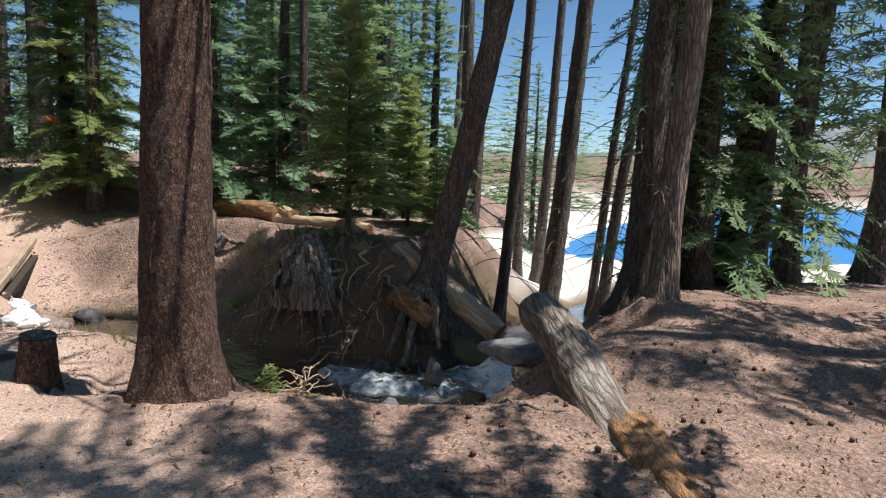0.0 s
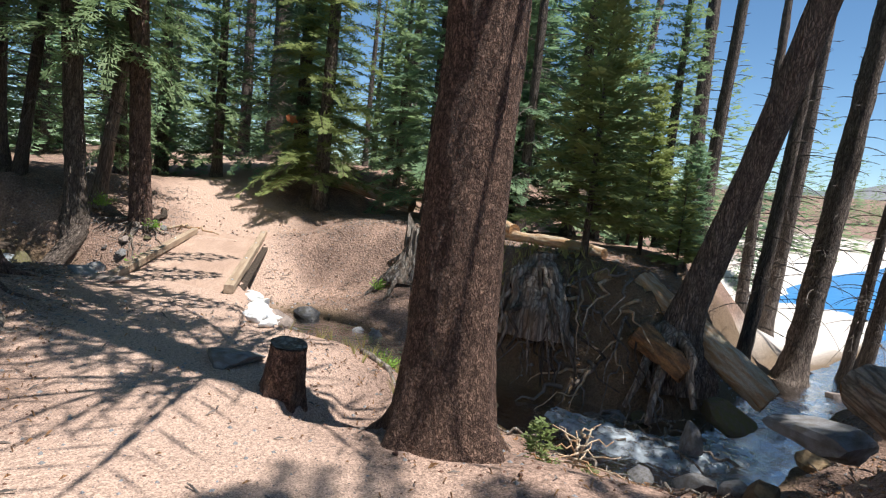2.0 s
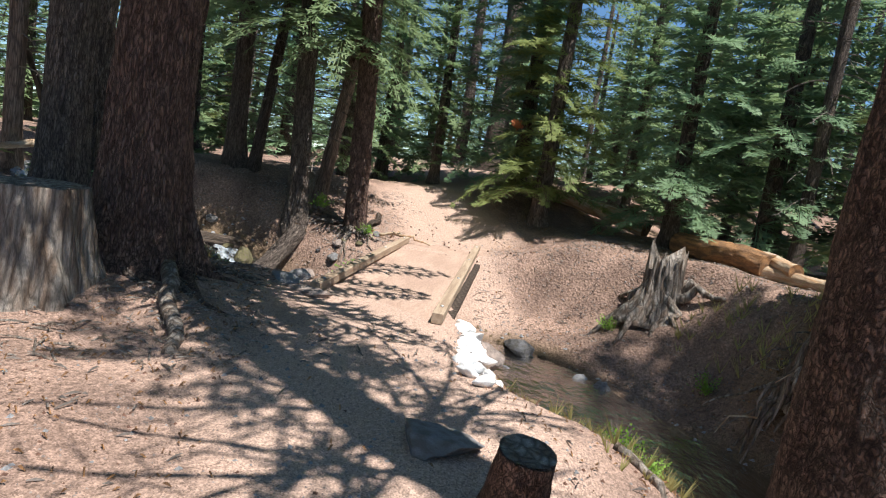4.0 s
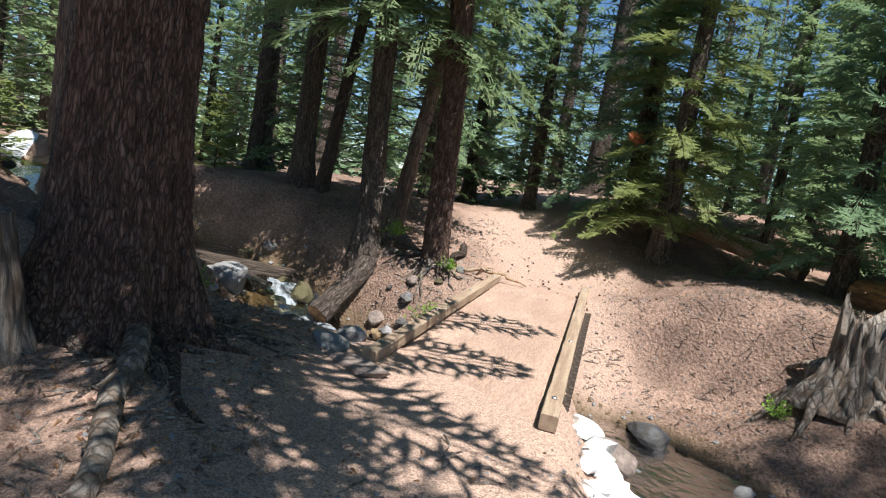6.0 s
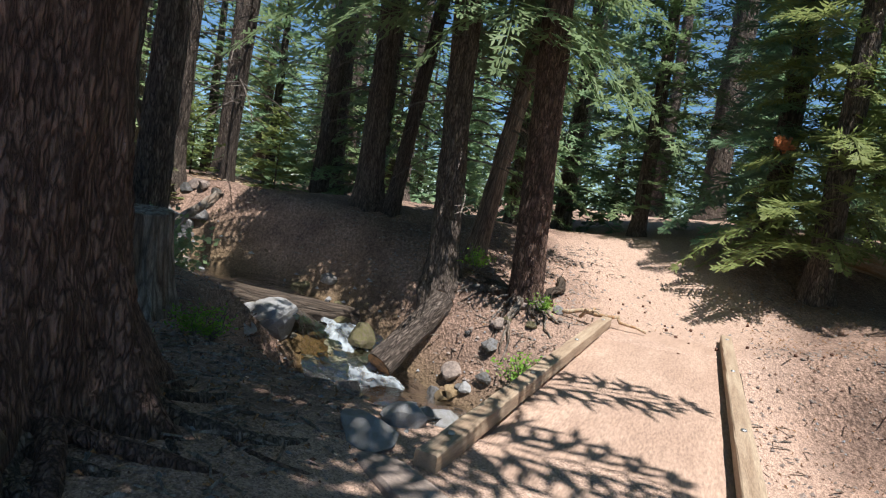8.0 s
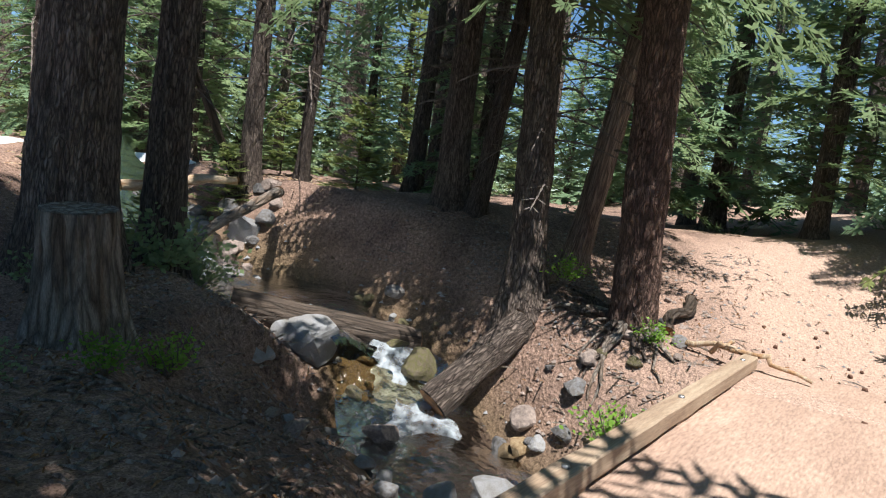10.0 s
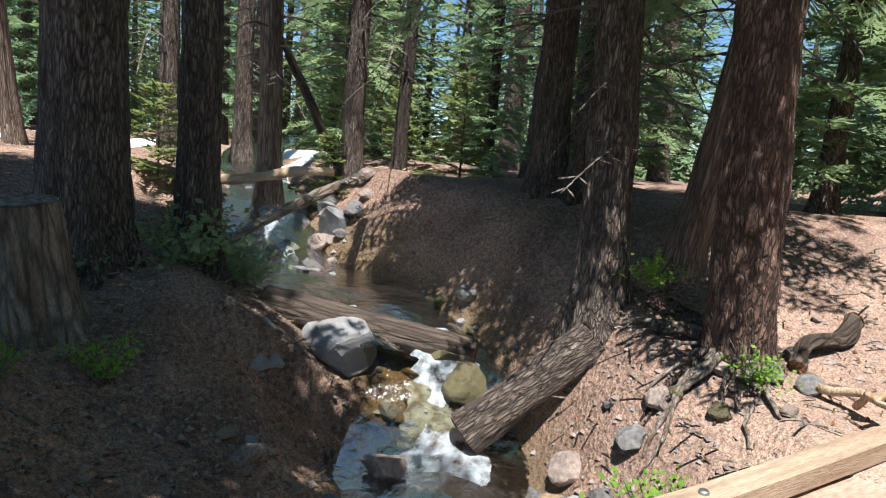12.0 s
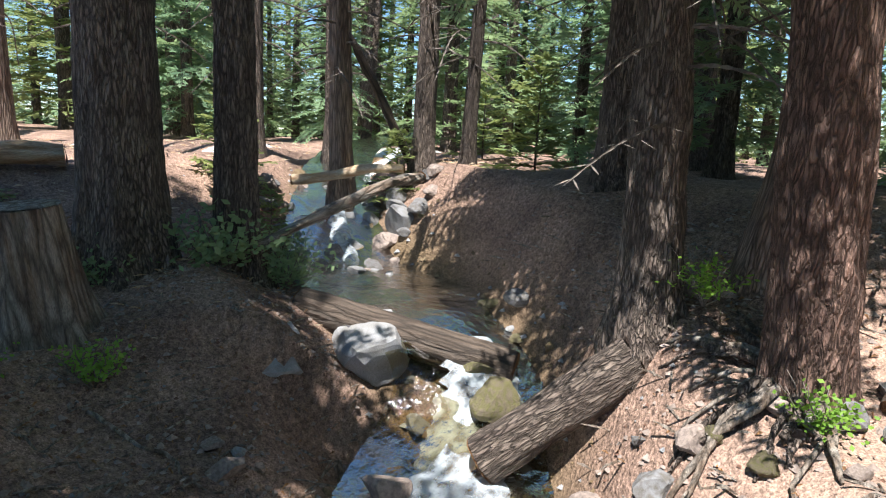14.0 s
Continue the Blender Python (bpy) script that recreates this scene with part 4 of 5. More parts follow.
def rock_mesh(name, seed, sub=3, flat=0.7, rough=0.28, cuts=11):
    """A broken, rounded stone of unit radius: a sphere cut by random planes, then roughened."""
    rnd = random.Random(seed)
    bm = bmesh.new()
    bmesh.ops.create_icosphere(bm, subdivisions=sub, radius=1)
    planes = [(Vector((rnd.gauss(0, 1), rnd.gauss(0, 1), rnd.gauss(0, 1))).normalized(), rnd.uniform(0.45, 0.8)) for _ in range(cuts)]
    for v_ in bm.verts:
        for n_, d in planes:
            k = v_.co.dot(n_) - d
            if k > 0:
                v_.co -= n_ * k
        v_.co *= 1 + rough * 0.35 * noise.noise(v_.co * 1.6 + Vector((seed, 0, 0))) + 0.04 * noise.noise(v_.co * 6)
        v_.co.z *= flat
    me = bpy.data.meshes.new(name)
    bm.to_mesh(me)
    bm.free()
    return me


ROCKS = [rock_mesh("rock", 100 + i, 3 if i < 6 else 2) for i in range(8)]
ROCK_SETS = {m.name: [tinted(r, m) for r in ROCKS] for m in (STONE, STONE_DARK, STONE_TAN, STONE_PINK, MOSS, WHITE_STONE)}


def rock(x, y, size, material, label, kind=0, turn=0, z=None, stretch=(1, 1, 1), group="", sink=0.3, tip=(0, 0), name="rock"):
    me = ROCK_SETS[material.name][kind % 8]
    ob = place(name, me, None, smooth=False)
    ob.matrix_basis = pose(x, y, (gz(x, y) if z is None else z) + size * stretch[2] * (0.6 - sink), tip[0], tip[1], turn) @ Matrix.Diagonal((size * stretch[0], size * stretch[1], size * stretch[2], 1))
    return tagged(ob, label, "rock", group)


# ---- root mass of an overturned tree above the gully ----
def rootwad(x, y, z, label):
    e = base_empty("uprooted_stump", x, y, z, label, "stump")
    e.scale = (1.05, 1.0, 1.1)
    place("stump_body", trunk_mesh("stump_body", [(0, 0, -0.6), (0.05, 0, -0.1), (0.0, 0.1, 0.3), (0.02, 0.1, 0.5)], [0.42, 0.36, 0.24, 0.1], 40, 40, 0.09, 0.05, 0.3, 41, 7), WOOD_GREY, e)
    rnd = random.Random(41)
    for k in range(26):
        a = -2.6 + 3.4 * rnd.random()
        p0 = Vector((math.cos(a) * 0.25, math.sin(a) * 0.25, rnd.uniform(-0.2, 0.35)))
        p1 = Vector((math.cos(a) * rnd.uniform(0.45, 1.0), math.sin(a) * rnd.uniform(0.4, 0.8), rnd.uniform(-1.25, -0.35)))
        place("root", branch_mesh("root", wander(p0, p1, 9, 0.2, 41 + k, -0.12), rnd.uniform(0.03, 0.075), 0.01, 7, k), WOOD_GREY if k % 3 else WOOD_DARK, e)
    return e


rootwad(-3.95, 9.45, 0.25, "uprooted silver-grey stump with hanging roots on the cut bank")
for k, (p0, p1, r) in enumerate([((-3.6, 9.6, 0.0), (-2.4, 9.5, -0.9), 0.03), ((-3.0, 9.8, 0.1), (-2.2, 9.7, -0.8), 0.025), ((-4.0, 9.4, -0.1), (-3.3, 9.2, -1.0), 0.03),
                                 ((-2.7, 10.0, 0.0), (-2.0, 9.8, -1.0), 0.02), ((-4.4, 9.4, 0.0), (-4.1, 9.1, -0.8), 0.03), ((-2.3, 10.3, -0.3), (-1.7, 10.0, -1.1), 0.035)]):
    tagged(place("exposed_root", branch_mesh("exposed_root", wander(p0, p1, 12, 0.3, 60 + k), r, 0.008), WOOD_DARK), "thin exposed root hanging from the cut bank", "root", "bank roots")
log((-2.95, 10.72, 0.46), (-0.91, 10.84, -0.8), 0.24, 0.2, WOOD_PALE, "split mossy log sliding down the gully's bank", 24, furrow=0.05, rough=0.05)
log((-2.52, 10.05, -0.16), (-1.79, 10.12, -0.56), 0.2, 0.16, WOOD_ROT, "crumbling orange rotten log on the bank", 25, furrow=0.05, rough=0.06)
# roots of the leaning tree
for k, (dx, dy, dz) in enumerate([(-0.25, -0.75, -1.0), (0.15, -0.85, -1.1), (-0.7, -0.4, -0.7), (0.6, -0.5, -0.8)]):
    z = gz(-2.2, 10.6)
    tagged(place("exposed_root", branch_mesh("exposed_root", wander((-2.15, 10.45, z + 0.45), (-2.15 + dx, 10.45 + dy, z + 0.3 + dz), 10, 0.12, 80 + k, -0.15), 0.11, 0.04, 10), WOOD_GREY),
           "thick grey root reaching down the bank", "root", "bank roots")

rnd = random.Random(77)
for k in range(70):
    x, y = rnd.uniform(-4.6, -1.9), rnd.uniform(9.4, 10.3)
    z = gz(x, y)
    a = rnd.uniform(-2.6, -0.4)
    L = rnd.uniform(0.35, 1.0)
    x1, y1 = x + math.cos(a) * L, y + math.sin(a) * L
    p1 = (x1, y1, max(gz(x1, y1) + 0.05, z - rnd.uniform(0.2, 0.9)))
    tagged(place("exposed_root", branch_mesh("exposed_root", wander((x, y, z + 0.03), p1, 9, 0.18, 300 + k, -0.1), rnd.uniform(0.012, 0.035), 0.005, 6, k), rnd.choice((WOOD_PALE, WOOD_GREY, TWIG))),
           "thin exposed root hanging from the cut bank", "root", "bank roots")
for k in range(22):
    x, y = rnd.uniform(-3.8, 0.0), rnd.uniform(8.2, 12.0)
    rock(x, y, rnd.uniform(0.08, 0.24), rnd.choice((STONE_DARK, STONE_DARK, MOSS, STONE_TAN)), "dark stone in the gully", k, rnd.uniform(0, 360), group="gully stones", sink=0.25, name="stream_stone")
for k in range(14):
    x, y = rnd.uniform(-2.6, 0.2), rnd.uniform(7.6, 10.0)
    a = rnd.uniform(0, 6.28)
    pts = [(p.x, p.y, max(gz(p.x, p.y), -1.32) + 0.06 + 0.04 * math.sin(2 * i + k)) for i, p in enumerate(wander((x, y, 0), (x + math.cos(a) * 0.8, y + math.sin(a) * 0.8, 0), 9, 0.2, 400 + k))]
    tagged(place("fallen_branch", branch_mesh("fallen_branch", pts, 0.022, 0.008, 7, k), WOOD_GREY), "bare grey branch caught in the gully", "branch", "fallen branches")

# ---- big stones of the brook ----
rock(-11.59, 3.36, 0.56, STONE, "large angular blue-grey boulder beside the brook", 3, 200, z=-0.52, stretch=(1.0, 0.75, 0.85), sink=0.1, tip=(10, -8))
rock(-11.1, 2.95, 0.2, STONE, "grey stone on the brook's bank", 1, 60, z=-0.2, stretch=(1.1, 0.7, 0.8), sink=0.2)
rock(-10.88, 3.15, 0.22, STONE, "grey stone on the brook's bank", 2, 10, z=-0.42, stretch=(1.1, 0.8, 0.9), sink=0.2)
rock(-13.75, 1.75, 0.34, STONE, "rounded grey boulder at the pool's edge", 3, 0, z=0.25, stretch=(0.9, 0.8, 1.2), sink=0.1)
rock(-10.85, 4.35, 0.18, STONE_PINK, "pale stone at the edge of the rapids", 4, 0, z=-0.92, sink=0.1)
rock(-10.3, 5.35, 0.2, STONE, "grey stone at the brook's edge", 5, 40, z=-1.0, sink=0.1)
rock(-9.45, 5.0, 0.17, STONE, "flat grey stone at the brook's edge", 1, 0, z=-0.6, stretch=(1.4, 0.8, 0.6), sink=0.1)
rock(-11.2, 5.6, 0.17, STONE_PINK, "pinkish stone on the bare bank", 2, 0, z=-0.72, sink=0.1)
rock(-11.85, 4.5, 0.24, MOSS, "mossy golden stone in the falls", 0, 0, z=-0.62, stretch=(0.9, 0.8, 1.1), sink=0.1)
rock(-12.05, 4.2, 0.18, MOSS, "mossy golden stone in the falls", 3, 50, z=-0.45, sink=0.1)
rock(-7.9, 8.1, 0.3, STONE_DARK, "dark angular rock below the footbridge", 1, 20, z=-1.0, stretch=(1.3, 0.8, 0.8), sink=0.1)
rock(-7.0, 6.9, 0.34, STONE_PINK, "pale boulder shoring the bank", 2, 70, z=-0.85, stretch=(1.0, 0.8, 0.8), sink=0.1)
rock(-3.3, 4.28, 0.32, STONE_DARK, "low grey stone sunk in the trail's edge", 3, 20, stretch=(1.2, 0.8, 0.5), sink=0.45)
rock(-6.75, 4.4, 0.26, STONE_PINK, "flat pale stone at the bridge's foot", 4, 40, stretch=(1.5, 0.7, 0.4), sink=0.4)
rock(-7.3, 4.25, 0.2, STONE, "grey stone at the bridge's foot", 5, 10, stretch=(1.2, 0.8, 0.6), sink=0.3)
rock(-7.6, 4.5, 0.16, STONE, "grey stone at the bridge's foot", 1, 10, sink=0.3)
rock(-1.35, 10.6, 0.4, MOSS, "mossy boulder under the leaning tree", 2, 0, z=-1.3, stretch=(1.2, 0.8, 0.9), sink=0.1)
rock(0.1, 9.1, 0.5, STONE_DARK, "dark rounded boulder under the fallen log", 4, 0, z=-0.75, stretch=(1.3, 0.9, 0.8), sink=0.1)
rock(-1.2, 17.0, 0.4, STONE_PINK, "pale boulder near the beach", 3, 0)
rock(-1.3, 9.3, 0.22, STONE_DARK, "dark wet stone in the rapids", 0, 0, z=-1.3, stretch=(0.8, 0.8, 1.6), sink=0.1)
# white stones beside the bridge's near end
rnd = random.Random(7)
for k in range(46):
    u = k / 45
    x, y = -6.25 + 2.1 * u + rnd.uniform(-0.12, 0.12), 6.2 - 1.12 * u + rnd.uniform(-0.13, 0.13)
    rock(x, y, rnd.uniform(0.07, 0.17) * (1.1 - 0.3 * u), WHITE_STONE, "angular bleached white stone beside the bridge", k, rnd.uniform(0, 360),
         group="white stones", sink=0.1, stretch=(1.3, 0.7, 0.8), tip=(rnd.uniform(-30, 30), rnd.uniform(-30, 30)))
# countable stones in the bed
c_ = catmull(BROOK, 10)
for k in range(150):
    i = rnd.randrange(15, 165)
    w = rnd.choice((-1, 1)) * rnd.uniform(0.2, 1.25) * (c_[i, 3] + 0.1)
    d = c_[min(i + 1, len(c_) - 1), :2] - c_[i - 1, :2]
    d /= np.hypot(*d)
    x, y = c_[i, 0] - d[1] * w, c_[i, 1] + d[0] * w
    s = rnd.uniform(0.05, 0.17)
    m_ = rnd.choice((STONE, STONE_DARK, STONE_TAN, STONE_TAN, MOSS))
    rock(x, y, s, m_, {STONE.name: "grey stone in the brook", STONE_DARK.name: "dark wet stone in the brook", STONE_TAN.name: "tan stone in the shallow brook", MOSS.name: "mossy stone in the brook"}[m_.name],
         rnd.randrange(8), rnd.uniform(0, 360), group="brook stones", sink=0.45, name="stream_stone")
for k in range(60):
    x, y = -13.4 + rnd.uniform(-0.9, 0.9), 0.9 + rnd.uniform(-1.2, 1.3)
    rock(x, y, rnd.uniform(0.08, 0.2), rnd.choice((STONE, STONE_DARK, STONE_PINK)), "stone at the head of the rapids", k, rnd.uniform(0, 360), group="upstream stones", sink=0.2, name="stream_stone")


# ---- white water ----
def cascade(name, pts, widths, label, bumps=0.05, seed=0):
    pts = catmull(np.array(pts, float), 10)
    ws = np.interp(np.linspace(0, 1, len(pts)), np.linspace(0, 1, len(widths)), widths)
    v, f = [], []
    N_ = 16
    for i, p in enumerate(pts):
        d = pts[min(i + 1, len(pts) - 1)] - pts[max(i - 1, 0)]
        sd = np.array([-d[1], d[0]]) / np.hypot(d[0], d[1])
        for j in range(N_):
            u = j / (N_ - 1) * 2 - 1
            ed = ws[i] * (1 + 0.3 * noise.noise(Vector((i * 0.35, u, seed))))
            x, y = p[0] + sd[0] * u * ed, p[1] + sd[1] * u * ed
            v.append((x, y, p[2] + bumps * (1 - u * u) + bumps * 1.3 * noise.noise(Vector((x * 7, y * 7, seed))) - 0.06 * u ** 4))
    for i in range(len(pts) - 1):
        for j in range(N_ - 1):
            a = i * N_ + j
            f.append((a, a + 1, a + N_ + 1, a + N_))
    return tagged(place(name, raw(name, v, f), FOAM), label, "water", kind="structure")


nt_ = FOAM.node_tree
nz_ = nt_.nodes.new("ShaderNodeTexNoise")
nz_.inputs["Scale"].default_value, nz_.inputs["Detail"].default_value = 9.0, 8
geo_ = nt_.nodes.new("ShaderNodeNewGeometry")
nt_.links.new(geo_.outputs["Position"], nz_.inputs["Vector"])
mr_ = nt_.nodes.new("ShaderNodeMapRange")
mr_.inputs["From Min"].default_value, mr_.inputs["From Max"].default_value = 0.28, 0.72
mr_.inputs["To Max"].default_value = 0.85
nt_.links.new(nz_.outputs["Fac"], mr_.inputs["Value"])
nt_.links.new(mr_.outputs[0], nt_.nodes["Principled BSDF"].inputs["Alpha"])
cascade("water_falls", [(-12.2, 3.95, -0.22), (-12.05, 4.2, -0.32), (-11.85, 4.38, -0.55), (-11.5, 4.55, -0.78), (-11.0, 4.75, -0.86)], [0.25, 0.28, 0.34, 0.42, 0.35], "white foaming water falling between logs and stones", 0.03, 1)
cascade("water_rapids", [(-13.75, 0.5, 0.58), (-13.35, 1.0, 0.36), (-13.1, 1.4, 0.14), (-12.95, 1.7, 0.04)], [0.1, 0.14, 0.14, 0.1], "small white rapids upstream", 0.04, 2)
cascade("water_rapids", [(-3.0, 8.8, -1.25), (-2.0, 8.95, -1.28), (-1.4, 9.5, -1.34), (-1.05, 10.4, -1.4)], [0.3, 0.55, 0.55, 0.4], "white-flecked rapids in the gully", 0.05, 3)
cascade("water_rapids", [(-1.05, 11.6, -1.45), (-1.3, 12.8, -1.5), (-1.5, 14.2, -1.6)], [0.35, 0.45, 0.4], "white-flecked rapids in the gully", 0.04, 4)

# ---- roots of the massive tree ----
for k in range(26):
    a = -2.4 + 5.0 * k / 25 + rnd.uniform(-0.12, 0.12)
    L = rnd.uniform(0.9, 2.0)
    pts = []
    for i in range(16):
        w = i / 15
        r = 0.4 + (L - 0.4) * w
        x, y = -6.85 + math.cos(a + 0.25 * math.sin(4 * w + k)) * r, 2.7 + math.sin(a + 0.25 * math.sin(4 * w + k)) * r
        pts.append((x + 6.85, y - 2.7, gz(x, y) - gz(-6.85, 2.7) + 0.1 * (1 - w) ** 3 + 0.02 * math.sin(9 * w + k) - 0.03 - 0.02 * w))
    place("root", branch_mesh("root", pts, rnd.uniform(0.035, 0.08), 0.015, 8, k), BARK_GREY if k % 3 else BARK_FURROW, old_tree, "gnarled surface root")
pts = [(x, y, gz(x, y) + h) for x, y, h in [(-6.3, 2.95, 0.12), (-6.0, 2.97, 0.07), (-5.75, 2.93, 0.06), (-5.5, 2.95, 0.05), (-5.25, 2.98, 0.05), (-5.0, 2.98, 0.03), (-4.8, 2.92, 0.0)]]
tagged(place("tree_root", branch_mesh("tree_root", pts, 0.075, 0.05, 10, 3), WOOD_GREY), "bare grey root snaking over the ground", "root", "surface roots")

# ---- more logs and sticks ----
log((-12.8, 11.95, gz(-12.8, 11.95) + 0.14), (-10.4, 12.75, gz(-10.4, 12.75) + 0.14), 0.16, 0.19, WOOD_PALE, "pale barkless log lying at the clearing's edge", 26)
log((-8.9, 12.2, gz(-8.9, 12.2) + 0.18), (-6.6, 11.7, gz(-6.6, 11.7) + 0.2), 0.24, 0.22, WOOD_ROT, "split orange-brown log behind the grey stump", 27, furrow=0.04)
log((-8.6, 12.9, gz(-8.6, 12.9) + 0.3), (-6.1, 11.6, gz(-6.1, 11.6) + 0.2), 0.14, 0.12, WOOD_PALE, "pale log leaning across other logs", 28)
log((-6.8, 11.7, gz(-6.8, 11.7) + 0.1), (-3.9, 11.3, gz(-3.9, 11.3) + 0.1), 0.13, 0.1, WOOD_PALE, "thin pale log on the north bank", 29)
log((-9.0, -0.55, gz(-9.0, -0.55) + 0.12), (-10.6, 0.0, gz(-10.6, 0.0) + 0.14), 0.12, 0.11, WOOD_PALE, "thick pale split log lying in the sunny clearing", 35, furrow=0.05)
log((-6.9, -1.3, gz(-6.9, -1.3) + 0.14), (-8.95, -0.6, gz(-8.95, -0.6) + 0.14), 0.17, 0.16, WOOD_PALE, "thick pale split log lying in the sunny clearing", 36, furrow=0.05)
log((-11.29, 2.25, 0.43), (-13.49, 2.24, 1.0), 0.04, 0.07, WOOD_GREY, "slender bare log lying across the brook", 37, bend=0.12, sides=16, furrow=0.006)
log((-13.16, 0.31, 0.82), (-14.11, 1.39, 1.04), 0.07, 0.06, WOOD_PALE, "pale fallen pole in the sunlight upstream", 38, bend=0.05, sides=16, furrow=0.006)
log((-14.55, 1.15, 1.05), (-13.72, 0.69, 2.75), 0.07, 0.05, WOOD_DARK, "dark broken pole leaning between trees", 39, bend=0.02, sides=16, furrow=0.008)
log((-11.0, 6.6, -0.3), (-11.75, 5.75, -0.3), 0.055, 0.03, WOOD_GREY, "grey broken branch on the bank below the tree", 40, bend=0.04, sides=16, furrow=0.006)
log((-11.55, 6.42, 0.02), (-11.02, 6.65, -0.28), 0.085, 0.055, WOOD_GREY, "thick bent grey root stub at the tree's foot", 43, bend=0.05, sides=24)
log((-12.35, 7.2, gz(-12.35, 7.2) + 0.05), (-11.75, 6.85, gz(-11.75, 6.85) + 0.04), 0.07, 0.06, WOOD_DARK, "dark crumbling log at the trail's edge", 45, sides=20, furrow=0.02, rough=0.03)
rnd = random.Random(17)
for k in range(18):
    x, y = -11.9 + rnd.uniform(-0.6, 1.1), 6.1 + rnd.uniform(-0.9, 0.9)
    rock(x, y, rnd.uniform(0.05, 0.15), rnd.choice((MOSS, STONE_DARK, STONE_PINK)), "small mossy stone on the eroded bank", k, rnd.uniform(0, 360), group="bank stones", sink=0.3, name="bank_stone")
for k in range(16):
    a = rnd.uniform(-2.4, 0.6)
    x0, y0 = -11.71 + 0.2 * math.cos(a), 6.51 + 0.2 * math.sin(a)
    x1, y1 = x0 + math.cos(a) * rnd.uniform(0.35, 0.8), y0 + math.sin(a) * rnd.uniform(0.35, 0.8)
    pts = [(p.x, p.y, gz(p.x, p.y) + 0.1 * (1 - i / 8) + 0.01) for i, p in enumerate(wander((x0, y0, 0), (x1, y1, 0), 9, 0.1, 600 + k))]
    tagged(place("exposed_root", branch_mesh("exposed_root", pts, rnd.uniform(0.015, 0.045), 0.008, 7, k), rnd.choice((WOOD_GREY, BARK_GREY))), "twisted exposed root on the eroded bank", "root", "bank roots")
for k in range(14):
    x, y = -10.6 + rnd.uniform(-0.5, 0.6), 3.9 + rnd.uniform(-0.6, 0.7)
    rock(x, y, rnd.uniform(0.05, 0.13), rnd.choice((STONE, STONE_DARK, STONE_PINK)), "small stone on the shaded bank", k, rnd.uniform(0, 360), group="bank stones", sink=0.3, name="bank_stone")
st_ = tagged(new("fallen_branch"), "curved bare branch lying at the trail's edge", "branch")
for k, (p0, p1, r) in enumerate([((-11.5, 6.95, 0.1), (-10.83, 7.75, 0.14), 0.03), ((-11.34, 7.12, 0.16), (-11.0, 7.2, 0.3), 0.022)]):
    p0, p1 = (p0[0], p0[1], gz(*p0[:2]) + 0.06), (p1[0], p1[1], gz(*p1[:2]) + 0.05 + 0.12 * k)
    place("branch", branch_mesh("branch", wander(p0, p1, 12, 0.15, 90 + k, -0.08), r, r * 0.5), WOOD_PALE, st_)
for k, (x0, y0, x1, y1, r) in enumerate([(-11.0, 3.7, -10.75, 4.3, 0.035), (-11.1, 3.75, -10.95, 4.1, 0.04), (-1.6, 5.6, 0.2, 6.6, 0.03), (0.3, 6.0, 1.7, 5.9, 0.02), (-0.9, 8.6, -0.2, 8.2, 0.03),
                                         (-4.4, 6.2, -3.6, 6.4, 0.04), (-3.2, 5.6, -1.9, 5.7, 0.035), (1.4, 4.4, 1.65, 4.3, 0.018), (-9.5, 3.2, -9.9, 4.0, 0.015), (-8.7, 2.9, -9.2, 3.5, 0.012)]):
    pts = [(p.x, p.y, gz(p.x, p.y) + r * 0.6 + 0.02 * math.sin(3 * i)) for i, p in enumerate(wander((x0, y0, 0), (x1, y1, 0), 12, 0.12, 70 + k))]
    tagged(place("fallen_branch", branch_mesh("fallen_branch", pts, r, r * 0.5, 8, k), WOOD_GREY), "bare grey branch lying on the ground", "branch", "fallen branches")

# ---- snow ----
for x0, y0, rx, ry in [(-15.6, -0.6, 1.0, 0.4), (-13.9, -2.2, 0.7, 0.35), (-18.2, -2.4, 1.2, 0.5), (-13.0, -4.6, 0.6, 0.3)]:
    v, f = [], []
    for i in range(13):
        for j in range(32):
            a, r = 2 * math.pi * j / 32, i / 12
            q = r * (1 + 0.25 * noise.noise(Vector((math.cos(a) * 1.5 + x0, math.sin(a) * 1.5, 0))))
            x, y = x0 + math.cos(a) * rx * q, y0 + math.sin(a) * ry * q
            v.append((x, y, gz(x, y) + 0.09 * (1 - r ** 4) - 0.02 + 0.02 * noise.noise(Vector((x * 3, y * 3, 0)))))
    for i in range(12):
        for j in range(32):
            a, b = i * 32 + j, i * 32 + (j + 1) % 32
            f.append((a, a + 32, b + 32, b))
    tagged(place("snow_patch", raw("snow_patch", v, f), SNOW), "small patch of old snow on the forest floor", "snow", "snow patches")


